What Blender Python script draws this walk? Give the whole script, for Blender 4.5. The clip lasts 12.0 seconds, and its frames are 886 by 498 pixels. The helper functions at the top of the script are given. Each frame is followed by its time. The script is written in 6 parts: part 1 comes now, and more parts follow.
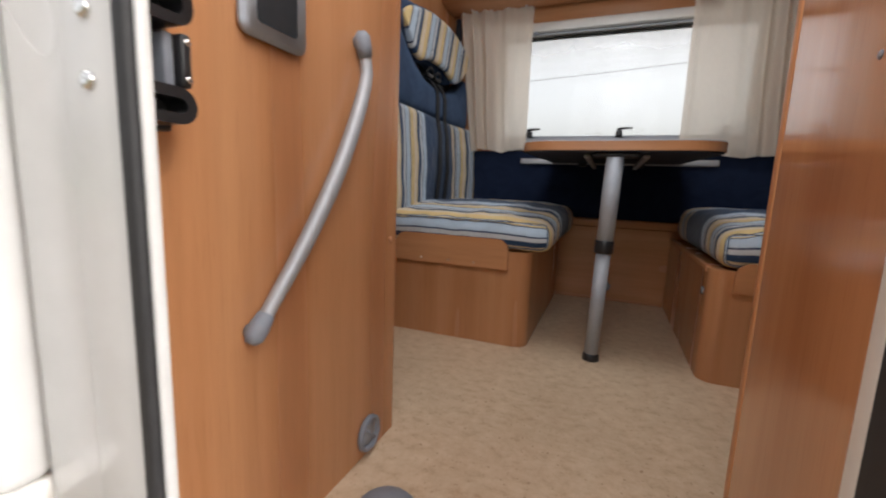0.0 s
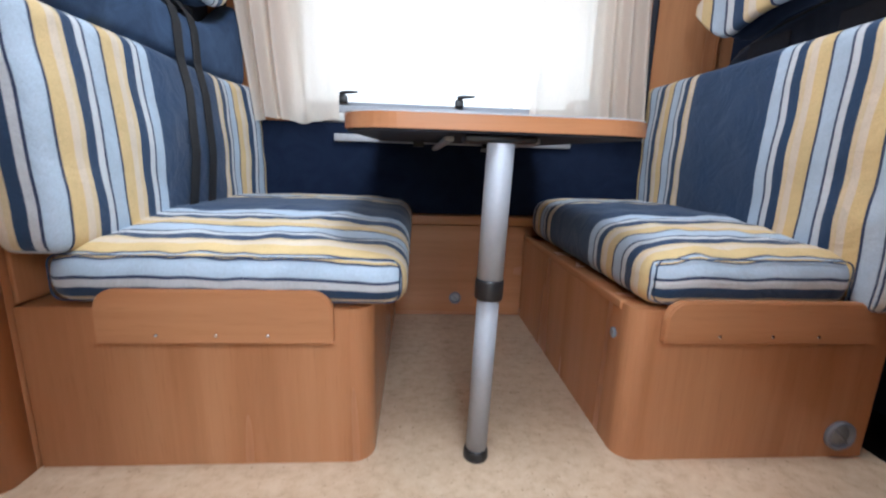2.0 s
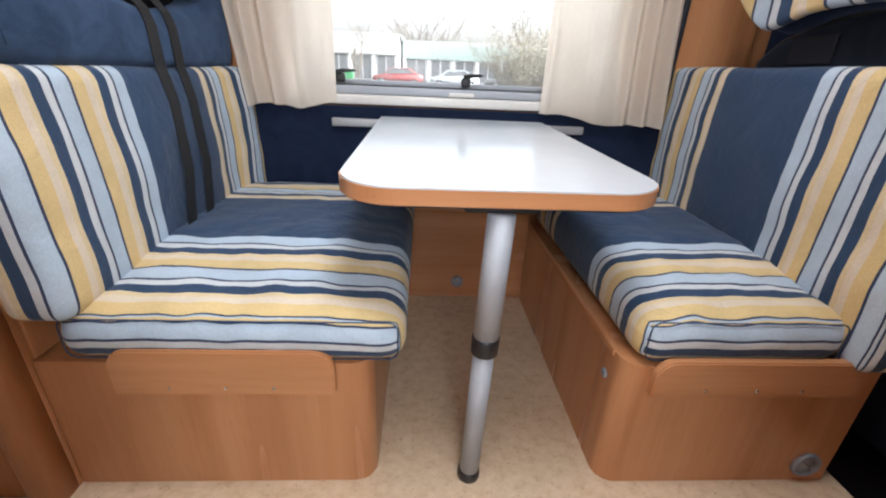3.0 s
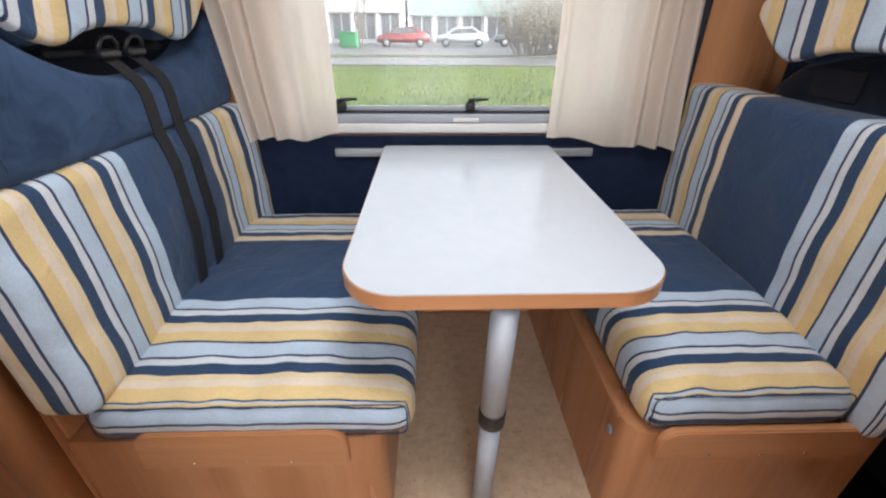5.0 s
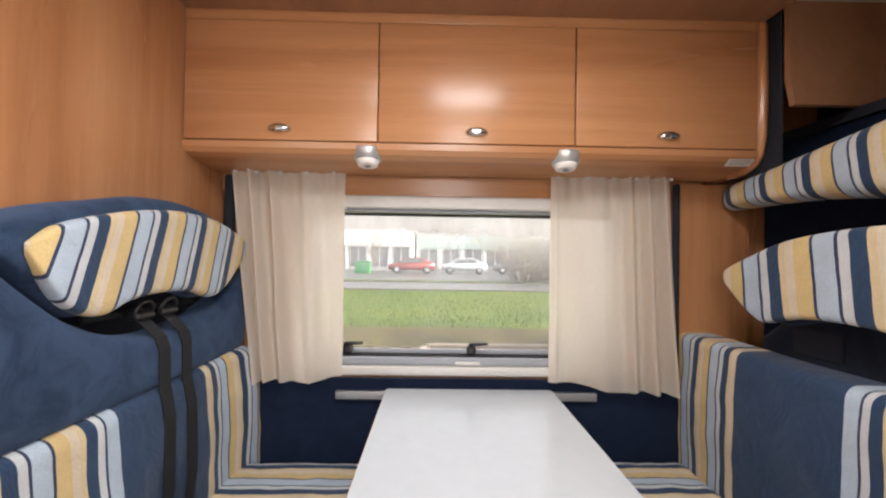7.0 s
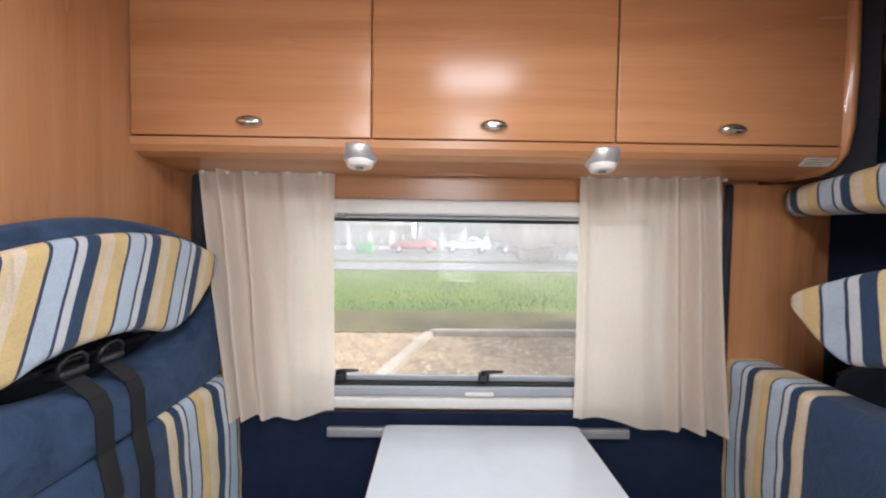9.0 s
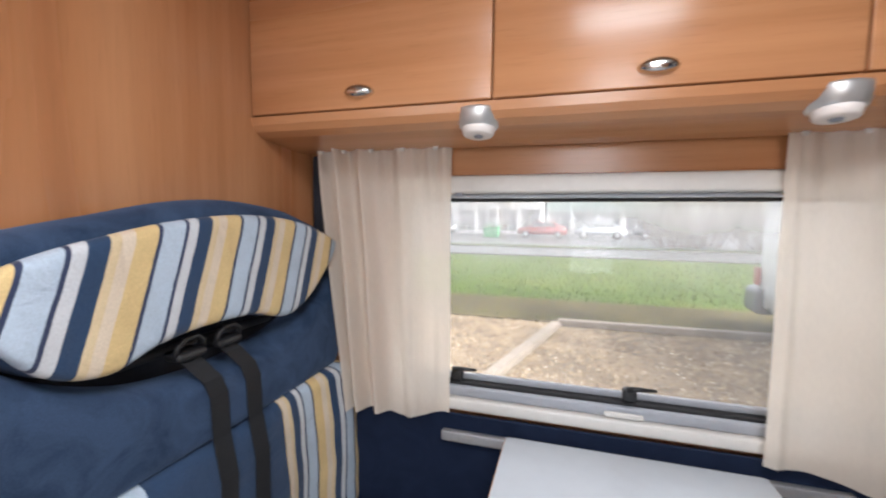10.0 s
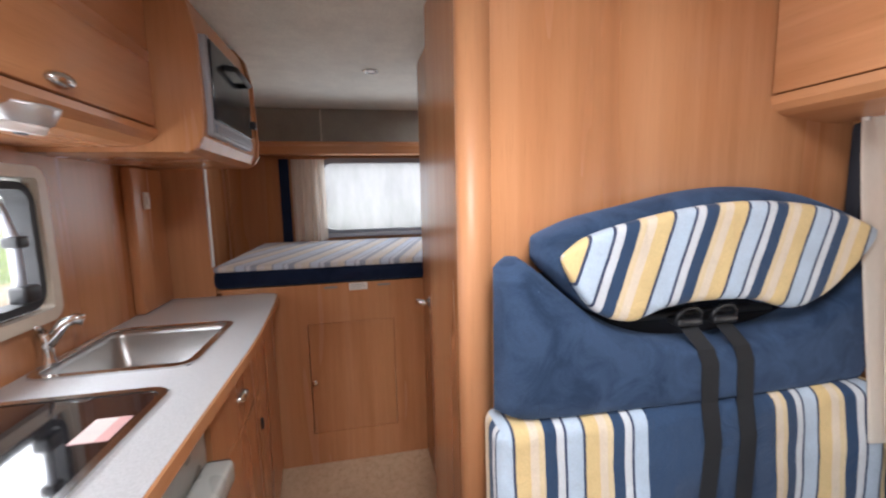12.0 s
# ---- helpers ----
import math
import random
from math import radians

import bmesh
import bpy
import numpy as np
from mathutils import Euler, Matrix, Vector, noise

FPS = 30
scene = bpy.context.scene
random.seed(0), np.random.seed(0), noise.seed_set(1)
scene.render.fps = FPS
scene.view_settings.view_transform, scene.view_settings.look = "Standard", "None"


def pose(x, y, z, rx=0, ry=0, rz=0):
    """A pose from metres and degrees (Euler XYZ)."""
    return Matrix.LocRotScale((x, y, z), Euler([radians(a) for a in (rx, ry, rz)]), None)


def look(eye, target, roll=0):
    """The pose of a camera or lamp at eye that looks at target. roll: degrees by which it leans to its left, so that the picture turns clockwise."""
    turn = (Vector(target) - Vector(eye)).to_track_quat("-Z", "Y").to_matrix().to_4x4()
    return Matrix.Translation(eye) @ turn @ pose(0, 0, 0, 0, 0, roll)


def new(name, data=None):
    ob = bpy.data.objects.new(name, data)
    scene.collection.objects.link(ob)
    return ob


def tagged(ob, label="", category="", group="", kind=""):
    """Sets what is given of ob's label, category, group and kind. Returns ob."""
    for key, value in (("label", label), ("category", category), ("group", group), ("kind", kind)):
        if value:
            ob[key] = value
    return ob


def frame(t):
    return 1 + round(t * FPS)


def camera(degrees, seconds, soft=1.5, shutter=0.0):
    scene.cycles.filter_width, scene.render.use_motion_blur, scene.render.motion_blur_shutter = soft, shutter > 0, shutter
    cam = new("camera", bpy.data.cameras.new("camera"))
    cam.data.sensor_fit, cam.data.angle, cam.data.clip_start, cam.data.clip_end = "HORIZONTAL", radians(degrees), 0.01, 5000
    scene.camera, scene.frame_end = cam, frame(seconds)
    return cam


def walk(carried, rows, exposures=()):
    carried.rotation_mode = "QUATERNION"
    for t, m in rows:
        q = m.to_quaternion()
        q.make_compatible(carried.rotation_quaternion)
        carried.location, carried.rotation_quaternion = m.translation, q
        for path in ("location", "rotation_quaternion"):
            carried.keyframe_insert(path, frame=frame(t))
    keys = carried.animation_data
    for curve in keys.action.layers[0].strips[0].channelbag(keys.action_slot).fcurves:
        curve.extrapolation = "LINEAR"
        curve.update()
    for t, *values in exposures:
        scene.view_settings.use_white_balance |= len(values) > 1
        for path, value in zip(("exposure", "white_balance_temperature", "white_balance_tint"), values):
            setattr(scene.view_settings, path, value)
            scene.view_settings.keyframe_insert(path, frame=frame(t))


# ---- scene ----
cam = camera(93.9, 12.0, 2.1, 0.25)
PATH = [
    (0, (0.013, -1.387, 0.541), (-0.713, 0.453, 0.246), 2.2),
    (0.5, (-0.1, -1.263, 0.537), (-0.344, 0.689, 0.172), 1.1),
    (1, (-0.153, -1.156, 0.515), (-0.146, 0.788, 0.047), 2.8),
    (1.5, (-0.157, -1.024, 0.517), (-0.084, 0.921, 0.056), 2.3),
    (2, (-0.137, -0.772, 0.613), (-0.001, 1.181, 0.205), 1.8),
    (2.5, (-0.126, -0.707, 0.788), (-0.073, 1.17, 0.102), 1.8),
    (3, (-0.125, -0.685, 0.878), (-0.015, 1.147, 0.084), 2.6),
    (3.2, (-0.121, -0.67, 0.898), (-0.028, 1.16, 0.096), 2.4),
    (4.8, (-0.108, -0.6, 1.068), (-0.051, 1.145, 0.092), 0.6),
    (5, (-0.112, -0.587, 1.089), (-0.058, 1.169, 0.134), 0.4),
    (5.5, (-0.097, -0.559, 1.151), (-0.079, 1.27, 0.342), 0.3),
    (6, (-0.113, -0.562, 1.162), (-0.075, 1.371, 0.652), 0.8),
    (6.5, (-0.121, -0.575, 1.167), (-0.079, 1.414, 0.96), 0.8),
    (7, (-0.107, -0.587, 1.182), (-0.074, 1.412, 1.209), 0.9),
    (7.2, (-0.109, -0.589, 1.18), (-0.07, 1.409, 1.279), 0.9),
    (8.8, (-0.109, -0.389, 1.294), (-0.058, 1.61, 1.24), 0.8),
    (9, (-0.123, -0.363, 1.29), (-0.098, 1.636, 1.211), 0.8),
    (9.5, (-0.139, -0.266, 1.289), (-0.281, 1.724, 1.157), 0.5),
    (10, (-0.136, -0.184, 1.283), (-0.709, 1.725, 1.123), 0.5),
    (10.5, (-0.103, -0.14, 1.287), (-1.3, 1.453, 1.122), 0.4),
    (11, (-0.083, -0.164, 1.288), (-1.733, 0.948, 1.085), 0.2),
    (11.5, (-0.082, -0.217, 1.294), (-1.937, 0.492, 1.054), -0.7),
    (12, (-0.057, -0.285, 1.304), (-2.002, 0.108, 1.051), -1.3),
]
walk(cam, [(t, look(eye, target, roll)) for t, eye, target, roll in PATH],
     exposures=[(0.0, 0.2, 6550, 12), (0.5, 0.8, 6700, 10), (1.0, 1.02, 5600, 0), (1.5, 1.27, 5550, 3), (2.2, 1.36, 5750, 10),
                (3.2, 1.15, 6300, 11), (5.0, 1.03, 6300, 12), (6.0, 0.9, 6400, 12), (7.0, 0.97, 6900, 14), (8.8, 1.06, 6350, 13), (9.5, 0.98, 6300, 12), (10.5, 0.93, 6400, 15),
                (11.0, 1.06, 6350, 14), (12.0, 1.48, 6300, 14)])

# ---- world and daylight ----
world = bpy.data.worlds.new("overcast_sky")
scene.world = world
world.use_nodes = True
wn, wl = world.node_tree.nodes, world.node_tree.links
sky = wn.new("ShaderNodeTexSky")
sky.sky_type = "NISHITA"
sky.sun_disc = False
sky.sun_elevation, sky.sun_rotation = radians(38), radians(94)
sky.air_density, sky.dust_density, sky.ozone_density = 1.0, 6.0, 0.4
wash = wn.new("ShaderNodeHueSaturation")
wash.inputs["Saturation"].default_value = 0.20
wash.inputs["Value"].default_value = 2.3
wl.new(sky.outputs["Color"], wash.inputs["Color"])
wl.new(wash.outputs["Color"], wn["Background"].inputs["Color"])
wn["Background"].inputs["Strength"].default_value = 0.15
sun = new("sun", bpy.data.lights.new("sun", "SUN"))
sun.data.energy, sun.data.angle, sun.data.color = 0.5, radians(14), (1.0, 0.96, 0.9)
sun.matrix_world = look((0, 0, 10), (-9.5, 0.6, 10 - 7.8))


def daylight(eye, target, width, height, watts):
    """The sky's light in an opening."""
    ob = new("daylight", bpy.data.lights.new("daylight", "AREA"))
    ob.data.shape, ob.data.size, ob.data.size_y = "RECTANGLE", width, height
    ob.data.energy, ob.data.color = watts, (0.93, 0.97, 1.0)
    ob.matrix_world = look(eye, target)


daylight((0.01, -0.19, 1.93), (0.01, -0.189, 0), 0.44, 0.44, 7.4)
# lamp in the added hatch, brightens the rear
daylight((-2.62, 0.45, 1.99), (-2.62, 0.451, 0), 0.44, 0.44, 0.9)
daylight((-0.02, -1.24, 1.38), (-0.40, 0.20, 1.58), 0.42, 0.75, 7.0)
daylight((-1.03, -1.55, 1.72), (-1.05, -0.75, 0.85), 0.8, 0.35, 4.8)
daylight((-1.00, -1.17, 1.20), (-1.02, 0.0, 1.26), 0.68, 0.30, 1.4)
daylight((-3.20, -0.015, 1.31), (0.0, -0.015, 1.2), 0.96, 0.44, 2.2)


# ---- materials ----
def material(name, colour, rough=0.5, metal=0.0, spec=0.5):
    m = bpy.data.materials.new(name)
    m.use_nodes = True
    b = m.node_tree.nodes["Principled BSDF"]
    b.inputs["Base Color"].default_value = (*colour, 1)
    b.inputs["Roughness"].default_value = rough
    b.inputs["Metallic"].default_value = metal
    b.inputs["Specular IOR Level"].default_value = spec
    return m


def node(m, kind, **values):
    n = m.node_tree.nodes.new(kind)
    for k, v in values.items():
        n.inputs[k.replace("_", " ")].default_value = v
    return n


def link(m, a, b):
    m.node_tree.links.new(a, b)


def coords(m, scale, kind="Object"):
    c = m.node_tree.nodes.new("ShaderNodeTexCoord")
    p = m.node_tree.nodes.new("ShaderNodeMapping")
    p.inputs["Scale"].default_value = scale
    link(m, c.outputs[kind], p.inputs["Vector"])
    return p.outputs["Vector"]


def ramp(m, fac, stops, interpolation="LINEAR"):
    r = m.node_tree.nodes.new("ShaderNodeValToRGB")
    r.color_ramp.interpolation = interpolation
    e = r.color_ramp.elements
    while len(e) < len(stops):
        e.new(0.5)
    for k, (pos, col) in zip(e, stops):
        k.position, k.color = pos, (*col, 1)
    link(m, fac, r.inputs["Fac"])
    return r.outputs["Color"]


def mix(m, fac, a, b, blend="MIX"):
    n = m.node_tree.nodes.new("ShaderNodeMix")
    n.data_type, n.blend_type = "RGBA", blend
    for sock, v in ((n.inputs[0], fac), (n.inputs[6], a), (n.inputs[7], b)):
        if isinstance(v, (int, float)):
            sock.default_value = v
        elif isinstance(v, tuple):
            sock.default_value = (*v, 1)
        else:
            link(m, v, sock)
    return n.outputs[2]


def bump(m, height, strength, distance=0.01):
    n = node(m, "ShaderNodeBump", Strength=strength, Distance=distance)
    link(m, height, n.inputs["Height"])
    link(m, n.outputs["Normal"], m.node_tree.nodes["Principled BSDF"].inputs["Normal"])


def base(m):
    return m.node_tree.nodes["Principled BSDF"].inputs["Base Color"]


def rough_in(m):
    return m.node_tree.nodes["Principled BSDF"].inputs["Roughness"]


def wood(name, along, dark, mid, light, rough=0.235):
    """Laminate with grain along one axis, in streaks of two scales."""
    m = material(name, mid, rough, spec=0.5)
    fine, broad = [38.0] * 3, [7.0] * 3
    fine[along], broad[along] = 1.6, 0.45
    n1 = node(m, "ShaderNodeTexNoise", Scale=1.0, Detail=6.0, Roughness=0.65)
    n2 = node(m, "ShaderNodeTexNoise", Scale=1.0, Detail=3.0, Roughness=0.5, Distortion=0.4)
    n3 = node(m, "ShaderNodeTexNoise", Scale=1.0, Detail=2.0)
    pores = [240.0] * 3
    pores[along] = 14.0
    link(m, coords(m, fine), n1.inputs["Vector"])
    link(m, coords(m, broad), n2.inputs["Vector"])
    link(m, coords(m, pores), n3.inputs["Vector"])
    a = ramp(m, n2.outputs["Fac"], [(0.3, dark), (0.5, mid), (0.7, light)])
    b = ramp(m, n1.outputs["Fac"], [(0.34, (0.80, 0.77, 0.74)), (0.62, (1.05, 1.05, 1.05))])
    c = ramp(m, n3.outputs["Fac"], [(0.30, (0.80, 0.78, 0.76)), (0.42, (1, 1, 1))])
    link(m, mix(m, 0.35, mix(m, 0.4, a, b, "MULTIPLY"), c, "MULTIPLY"), base(m))
    link(m, ramp(m, n2.outputs["Fac"], [(0.3, (rough + 0.06,) * 3), (0.7, (rough - 0.04,) * 3)]), rough_in(m))
    bump(m, n3.outputs["Fac"], 0.06, 0.002)
    return m


WOOD = ((0.42, 0.177, 0.075), (0.50, 0.230, 0.104), (0.575, 0.284, 0.138))
wood_v = wood("beech_upright", 2, *WOOD)
wood_h = wood("beech_lengthwise", 0, *WOOD)
wood_y = wood("beech_crosswise", 1, *WOOD)
wood_gloss = wood("beech_varnished", 2, *WOOD, 0.09)
wood_gloss.node_tree.nodes["Principled BSDF"].inputs["Coat Weight"].default_value = 0.6
wood_gloss.node_tree.nodes["Principled BSDF"].inputs["Coat Roughness"].default_value = 0.06
wood_edge = wood("beech_edging", 2, (0.46, 0.205, 0.09), (0.53, 0.25, 0.115), (0.59, 0.295, 0.14), 0.42)

vinyl = material("cushion_vinyl", (0.6, 0.47, 0.33), 0.42)
v1 = node(vinyl, "ShaderNodeTexNoise", Scale=34.0, Detail=7.0, Roughness=0.7)
v2 = node(vinyl, "ShaderNodeTexNoise", Scale=3.0, Detail=3.0)
v3 = node(vinyl, "ShaderNodeTexNoise", Scale=95.0, Detail=2.0)
for n, s in ((v1, (0.85, 1, 1)), (v2, (1, 1, 1)), (v3, (1, 1, 1))):
    link(vinyl, coords(vinyl, s), n.inputs["Vector"])
vc = ramp(vinyl, v1.outputs["Fac"], [(0.30, (0.48, 0.33, 0.20)), (0.46, (0.61, 0.455, 0.305)), (0.66, (0.69, 0.545, 0.39))])
vs = ramp(vinyl, v3.outputs["Fac"], [(0.27, (0.5, 0.36, 0.26)), (0.35, (1, 1, 1))])
vb = ramp(vinyl, v2.outputs["Fac"], [(0.3, (0.88, 0.86, 0.84)), (0.7, (1.05, 1.05, 1.05))])
link(vinyl, mix(vinyl, 1.0, mix(vinyl, 0.7, vc, vs, "MULTIPLY"), vb, "MULTIPLY"), base(vinyl))
bump(vinyl, v1.outputs["Fac"], 0.08, 0.003)


NAVY, LINE = (0.029, 0.060, 0.122), (0.038, 0.052, 0.105)
SKYB, PALE = (0.46, 0.56, 0.665), (0.60, 0.63, 0.66)
YELL, CREAM = (0.69, 0.52, 0.255), (0.70, 0.60, 0.475)
STRAW = (0.69, 0.56, 0.35)


def suede(name, dark, light):
    m = material(name, dark, 0.9, spec=0.15)
    m.node_tree.nodes["Principled BSDF"].inputs["Sheen Weight"].default_value = 0.25
    m.node_tree.nodes["Principled BSDF"].inputs["Sheen Tint"].default_value = (0.35, 0.5, 0.8, 1)
    a = node(m, "ShaderNodeTexNoise", Scale=9.0, Detail=5.0, Roughness=0.6, Distortion=1.2)
    g = node(m, "ShaderNodeTexNoise", Scale=420.0, Detail=2.0)
    link(m, coords(m, (1, 1, 1)), a.inputs["Vector"])
    link(m, coords(m, (1, 1, 1)), g.inputs["Vector"])
    c = ramp(m, a.outputs["Fac"], [(0.35, dark), (0.62, light)])
    link(m, mix(m, 0.5, c, ramp(m, g.outputs["Fac"], [(0.3, (0.7, 0.7, 0.7)), (0.7, (1.2, 1.2, 1.2))]), "MULTIPLY"), base(m))
    bump(m, g.outputs["Fac"], 0.15, 0.003)
    return m


navy_suede = suede("navy_suede", (0.019, 0.037, 0.076), (0.042, 0.074, 0.138))
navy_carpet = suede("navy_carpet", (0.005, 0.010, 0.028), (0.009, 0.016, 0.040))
dark_cloth = suede("cab_cloth", (0.012, 0.016, 0.026), (0.02, 0.026, 0.04))


def striped(name, centre=True, fade=0.0):
    """Woven stripes by the first texture coordinate, in metres across the stripes, with a plain navy band in the middle."""
    m = material(name, CREAM, 0.85, spec=0.15)
    m.node_tree.nodes["Principled BSDF"].inputs["Sheen Weight"].default_value = 0.15
    uv = m.node_tree.nodes.new("ShaderNodeTexCoord")
    sep = m.node_tree.nodes.new("ShaderNodeSeparateXYZ")
    link(m, uv.outputs["UV"], sep.inputs[0])

    def calc(op, a, b):
        n = m.node_tree.nodes.new("ShaderNodeMath")
        n.operation = op
        for sock, v in ((n.inputs[0], a), (n.inputs[1], b)):
            if isinstance(v, float):
                sock.default_value = v
            else:
                link(m, v, sock)
        return n.outputs[0]

    wob = node(m, "ShaderNodeTexNoise", Scale=9.0, Detail=2.0)
    link(m, coords(m, (1, 1, 1)), wob.inputs["Vector"])
    s = calc("ADD", sep.outputs["X"], calc("MULTIPLY", calc("SUBTRACT", wob.outputs["Fac"], 0.5), 0.008))
    far = calc("GREATER_THAN", s, 0.435)
    shift = calc("MULTIPLY", far, -0.012)
    p = calc("FRACT", calc("ADD", calc("DIVIDE", calc("SUBTRACT", calc("ADD", s, 10 * 0.145 - 0.134), shift), 0.145), 0.0), 0.0)
    cols = [(0.0, YELL), (0.20, CREAM), (0.32, STRAW), (0.405, NAVY), (0.575, PALE), (0.685, LINE), (0.725, SKYB), (0.958, LINE)]
    c = ramp(m, p, cols, "CONSTANT")
    if centre:
        band = calc("MULTIPLY", calc("GREATER_THAN", s, 0.27), calc("LESS_THAN", s, 0.584))
        c = mix(m, band, c, NAVY)
    th = node(m, "ShaderNodeTexNoise", Scale=330.0, Detail=2.0)
    st = node(m, "ShaderNodeTexNoise", Scale=14.0, Detail=4.0)
    link(m, coords(m, (1, 1, 1)), th.inputs["Vector"])
    link(m, coords(m, (1, 1, 1)), st.inputs["Vector"])
    c = mix(m, 0.6, c, ramp(m, th.outputs["Fac"], [(0.3, (0.84, 0.84, 0.84)), (0.68, (1.08, 1.08, 1.08))]), "MULTIPLY")
    c = mix(m, 0.6, c, ramp(m, st.outputs["Fac"], [(0.3, (0.84, 0.83, 0.82)), (0.65, (1.04, 1.04, 1.04))]), "MULTIPLY")
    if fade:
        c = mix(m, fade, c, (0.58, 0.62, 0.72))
    link(m, c, base(m))
    pucker = node(m, "ShaderNodeTexNoise", Scale=13.0, Detail=3.0, Roughness=0.55, Distortion=0.9)
    link(m, coords(m, (1, 1, 1)), pucker.inputs["Vector"])
    bump(m, mix(m, 0.06, pucker.outputs["Fac"], th.outputs["Fac"]), 0.5, 0.016)
    return m


stripes = striped("striped_fabric")
stripes_all = striped("striped_fabric_unbanded", centre=False)
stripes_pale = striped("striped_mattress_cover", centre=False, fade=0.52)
piping = material("navy_piping", NAVY, 0.8)


def speckled(name, colour, scale, amount, rough, metal=0.0, spec=0.5, relief=0.03):
    """A plain surface with slight mottling at two scales."""
    m = material(name, colour, rough, metal, spec)
    a = node(m, "ShaderNodeTexNoise", Scale=scale, Detail=4.0, Roughness=0.6)
    b = node(m, "ShaderNodeTexNoise", Scale=scale * 0.08, Detail=3.0)
    link(m, coords(m, (1, 1, 1)), a.inputs["Vector"])
    link(m, coords(m, (1, 1, 1)), b.inputs["Vector"])
    lo, hi = (1 - amount,) * 3, (1 + amount * 0.4,) * 3
    c = mix(m, 1.0, colour, ramp(m, a.outputs["Fac"], [(0.3, lo), (0.7, hi)]), "MULTIPLY")
    c = mix(m, 1.0, c, ramp(m, b.outputs["Fac"], [(0.3, lo), (0.7, hi)]), "MULTIPLY")
    link(m, c, base(m))
    link(m, ramp(m, b.outputs["Fac"], [(0.3, (max(rough - 0.05, 0.02),) * 3), (0.7, (rough + 0.06,) * 3)]), rough_in(m))
    if relief:
        bump(m, a.outputs["Fac"], relief, 0.003)
    return m


white_top = speckled("white_laminate", (0.54, 0.58, 0.62), 24.0, 0.03, 0.19, relief=0.006)
gelcoat = speckled("white_gelcoat", (0.57, 0.57, 0.56), 30.0, 0.04, 0.25)
white_plastic = speckled("white_plastic", (0.72, 0.70, 0.66), 50.0, 0.05, 0.4)
ceiling_cloth = speckled("ceiling_lining", (0.74, 0.74, 0.67), 120.0, 0.10, 0.9, spec=0.2, relief=0.2)
# the ceiling's cloth again, with the rear wall's shade put into its colour
shaded_lining = speckled("ceiling_lining_shaded", (0.36, 0.35, 0.32), 120.0, 0.10, 0.9, spec=0.2, relief=0.2)
rail_metal = speckled("matt_aluminium", (0.44, 0.45, 0.47), 90.0, 0.08, 0.55, 0.5)
alu = speckled("brushed_aluminium", (0.50, 0.51, 0.53), 90.0, 0.08, 0.5, 0.75)
silver_paint = speckled("silver_paint", (0.40, 0.42, 0.46), 90.0, 0.06, 0.60, 0.25)
lamp_silver = speckled("lamp_silver", (0.66, 0.66, 0.66), 60.0, 0.05, 0.4, 0.7)
chrome = speckled("satin_chrome", (0.72, 0.71, 0.69), 60.0, 0.05, 0.18, 1.0)
steel = speckled("sink_steel", (0.50, 0.50, 0.49), 160.0, 0.04, 0.34, 1.0, relief=0)
black_plastic = speckled("black_plastic", (0.018, 0.018, 0.020), 80.0, 0.2, 0.36)
rubber = speckled("black_rubber", (0.022, 0.022, 0.024), 60.0, 0.2, 0.7)
grey_plastic = speckled("grey_plastic", (0.24, 0.26, 0.30), 80.0, 0.08, 0.5)
smoke_plastic = speckled("smoked_plastic", (0.03, 0.032, 0.036), 60.0, 0.1, 0.12)
belt_web = speckled("belt_webbing", (0.012, 0.013, 0.016), 300.0, 0.3, 0.75, relief=0.2)
worktop_grey = material("worktop_laminate", (0.58, 0.595, 0.61), 0.32)
wg = node(worktop_grey, "ShaderNodeTexNoise", Scale=260.0, Detail=2.0)
link(worktop_grey, coords(worktop_grey, (1, 1, 1)), wg.inputs["Vector"])
link(worktop_grey, ramp(worktop_grey, wg.outputs["Fac"], [(0.3, (0.50, 0.515, 0.53)), (0.7, (0.64, 0.655, 0.67))]), base(worktop_grey))
hob_black = speckled("hob_enamel", (0.012, 0.012, 0.014), 40.0, 0.1, 0.05, spec=1.0, relief=0)
hob_black.node_tree.nodes["Principled BSDF"].inputs["Coat Weight"].default_value = 1.0
cream_plastic = speckled("cream_plastic", (0.62, 0.54, 0.43), 50.0, 0.06, 0.45)
cooker_grey = speckled("cooker_enamel", (0.42, 0.43, 0.40), 50.0, 0.06, 0.3)
paper = speckled("sticker_paper", (0.72, 0.68, 0.64), 60.0, 0.05, 0.6)
print_grey = material("print_grey", (0.22, 0.21, 0.20), 0.7)
sticker_pink = material("sticker_pink", (0.72, 0.42, 0.40), 0.5)
puck_white = speckled("lamp_lens", (0.86, 0.80, 0.76), 60.0, 0.05, 0.35)
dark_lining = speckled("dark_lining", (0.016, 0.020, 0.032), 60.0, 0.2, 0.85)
brown_board = wood("overcab_board", 1, (0.30, 0.145, 0.075), (0.34, 0.17, 0.09), (0.38, 0.20, 0.105), 0.45)
tyre_rubber = speckled("tyre", (0.02, 0.02, 0.021), 60.0, 0.2, 0.8)


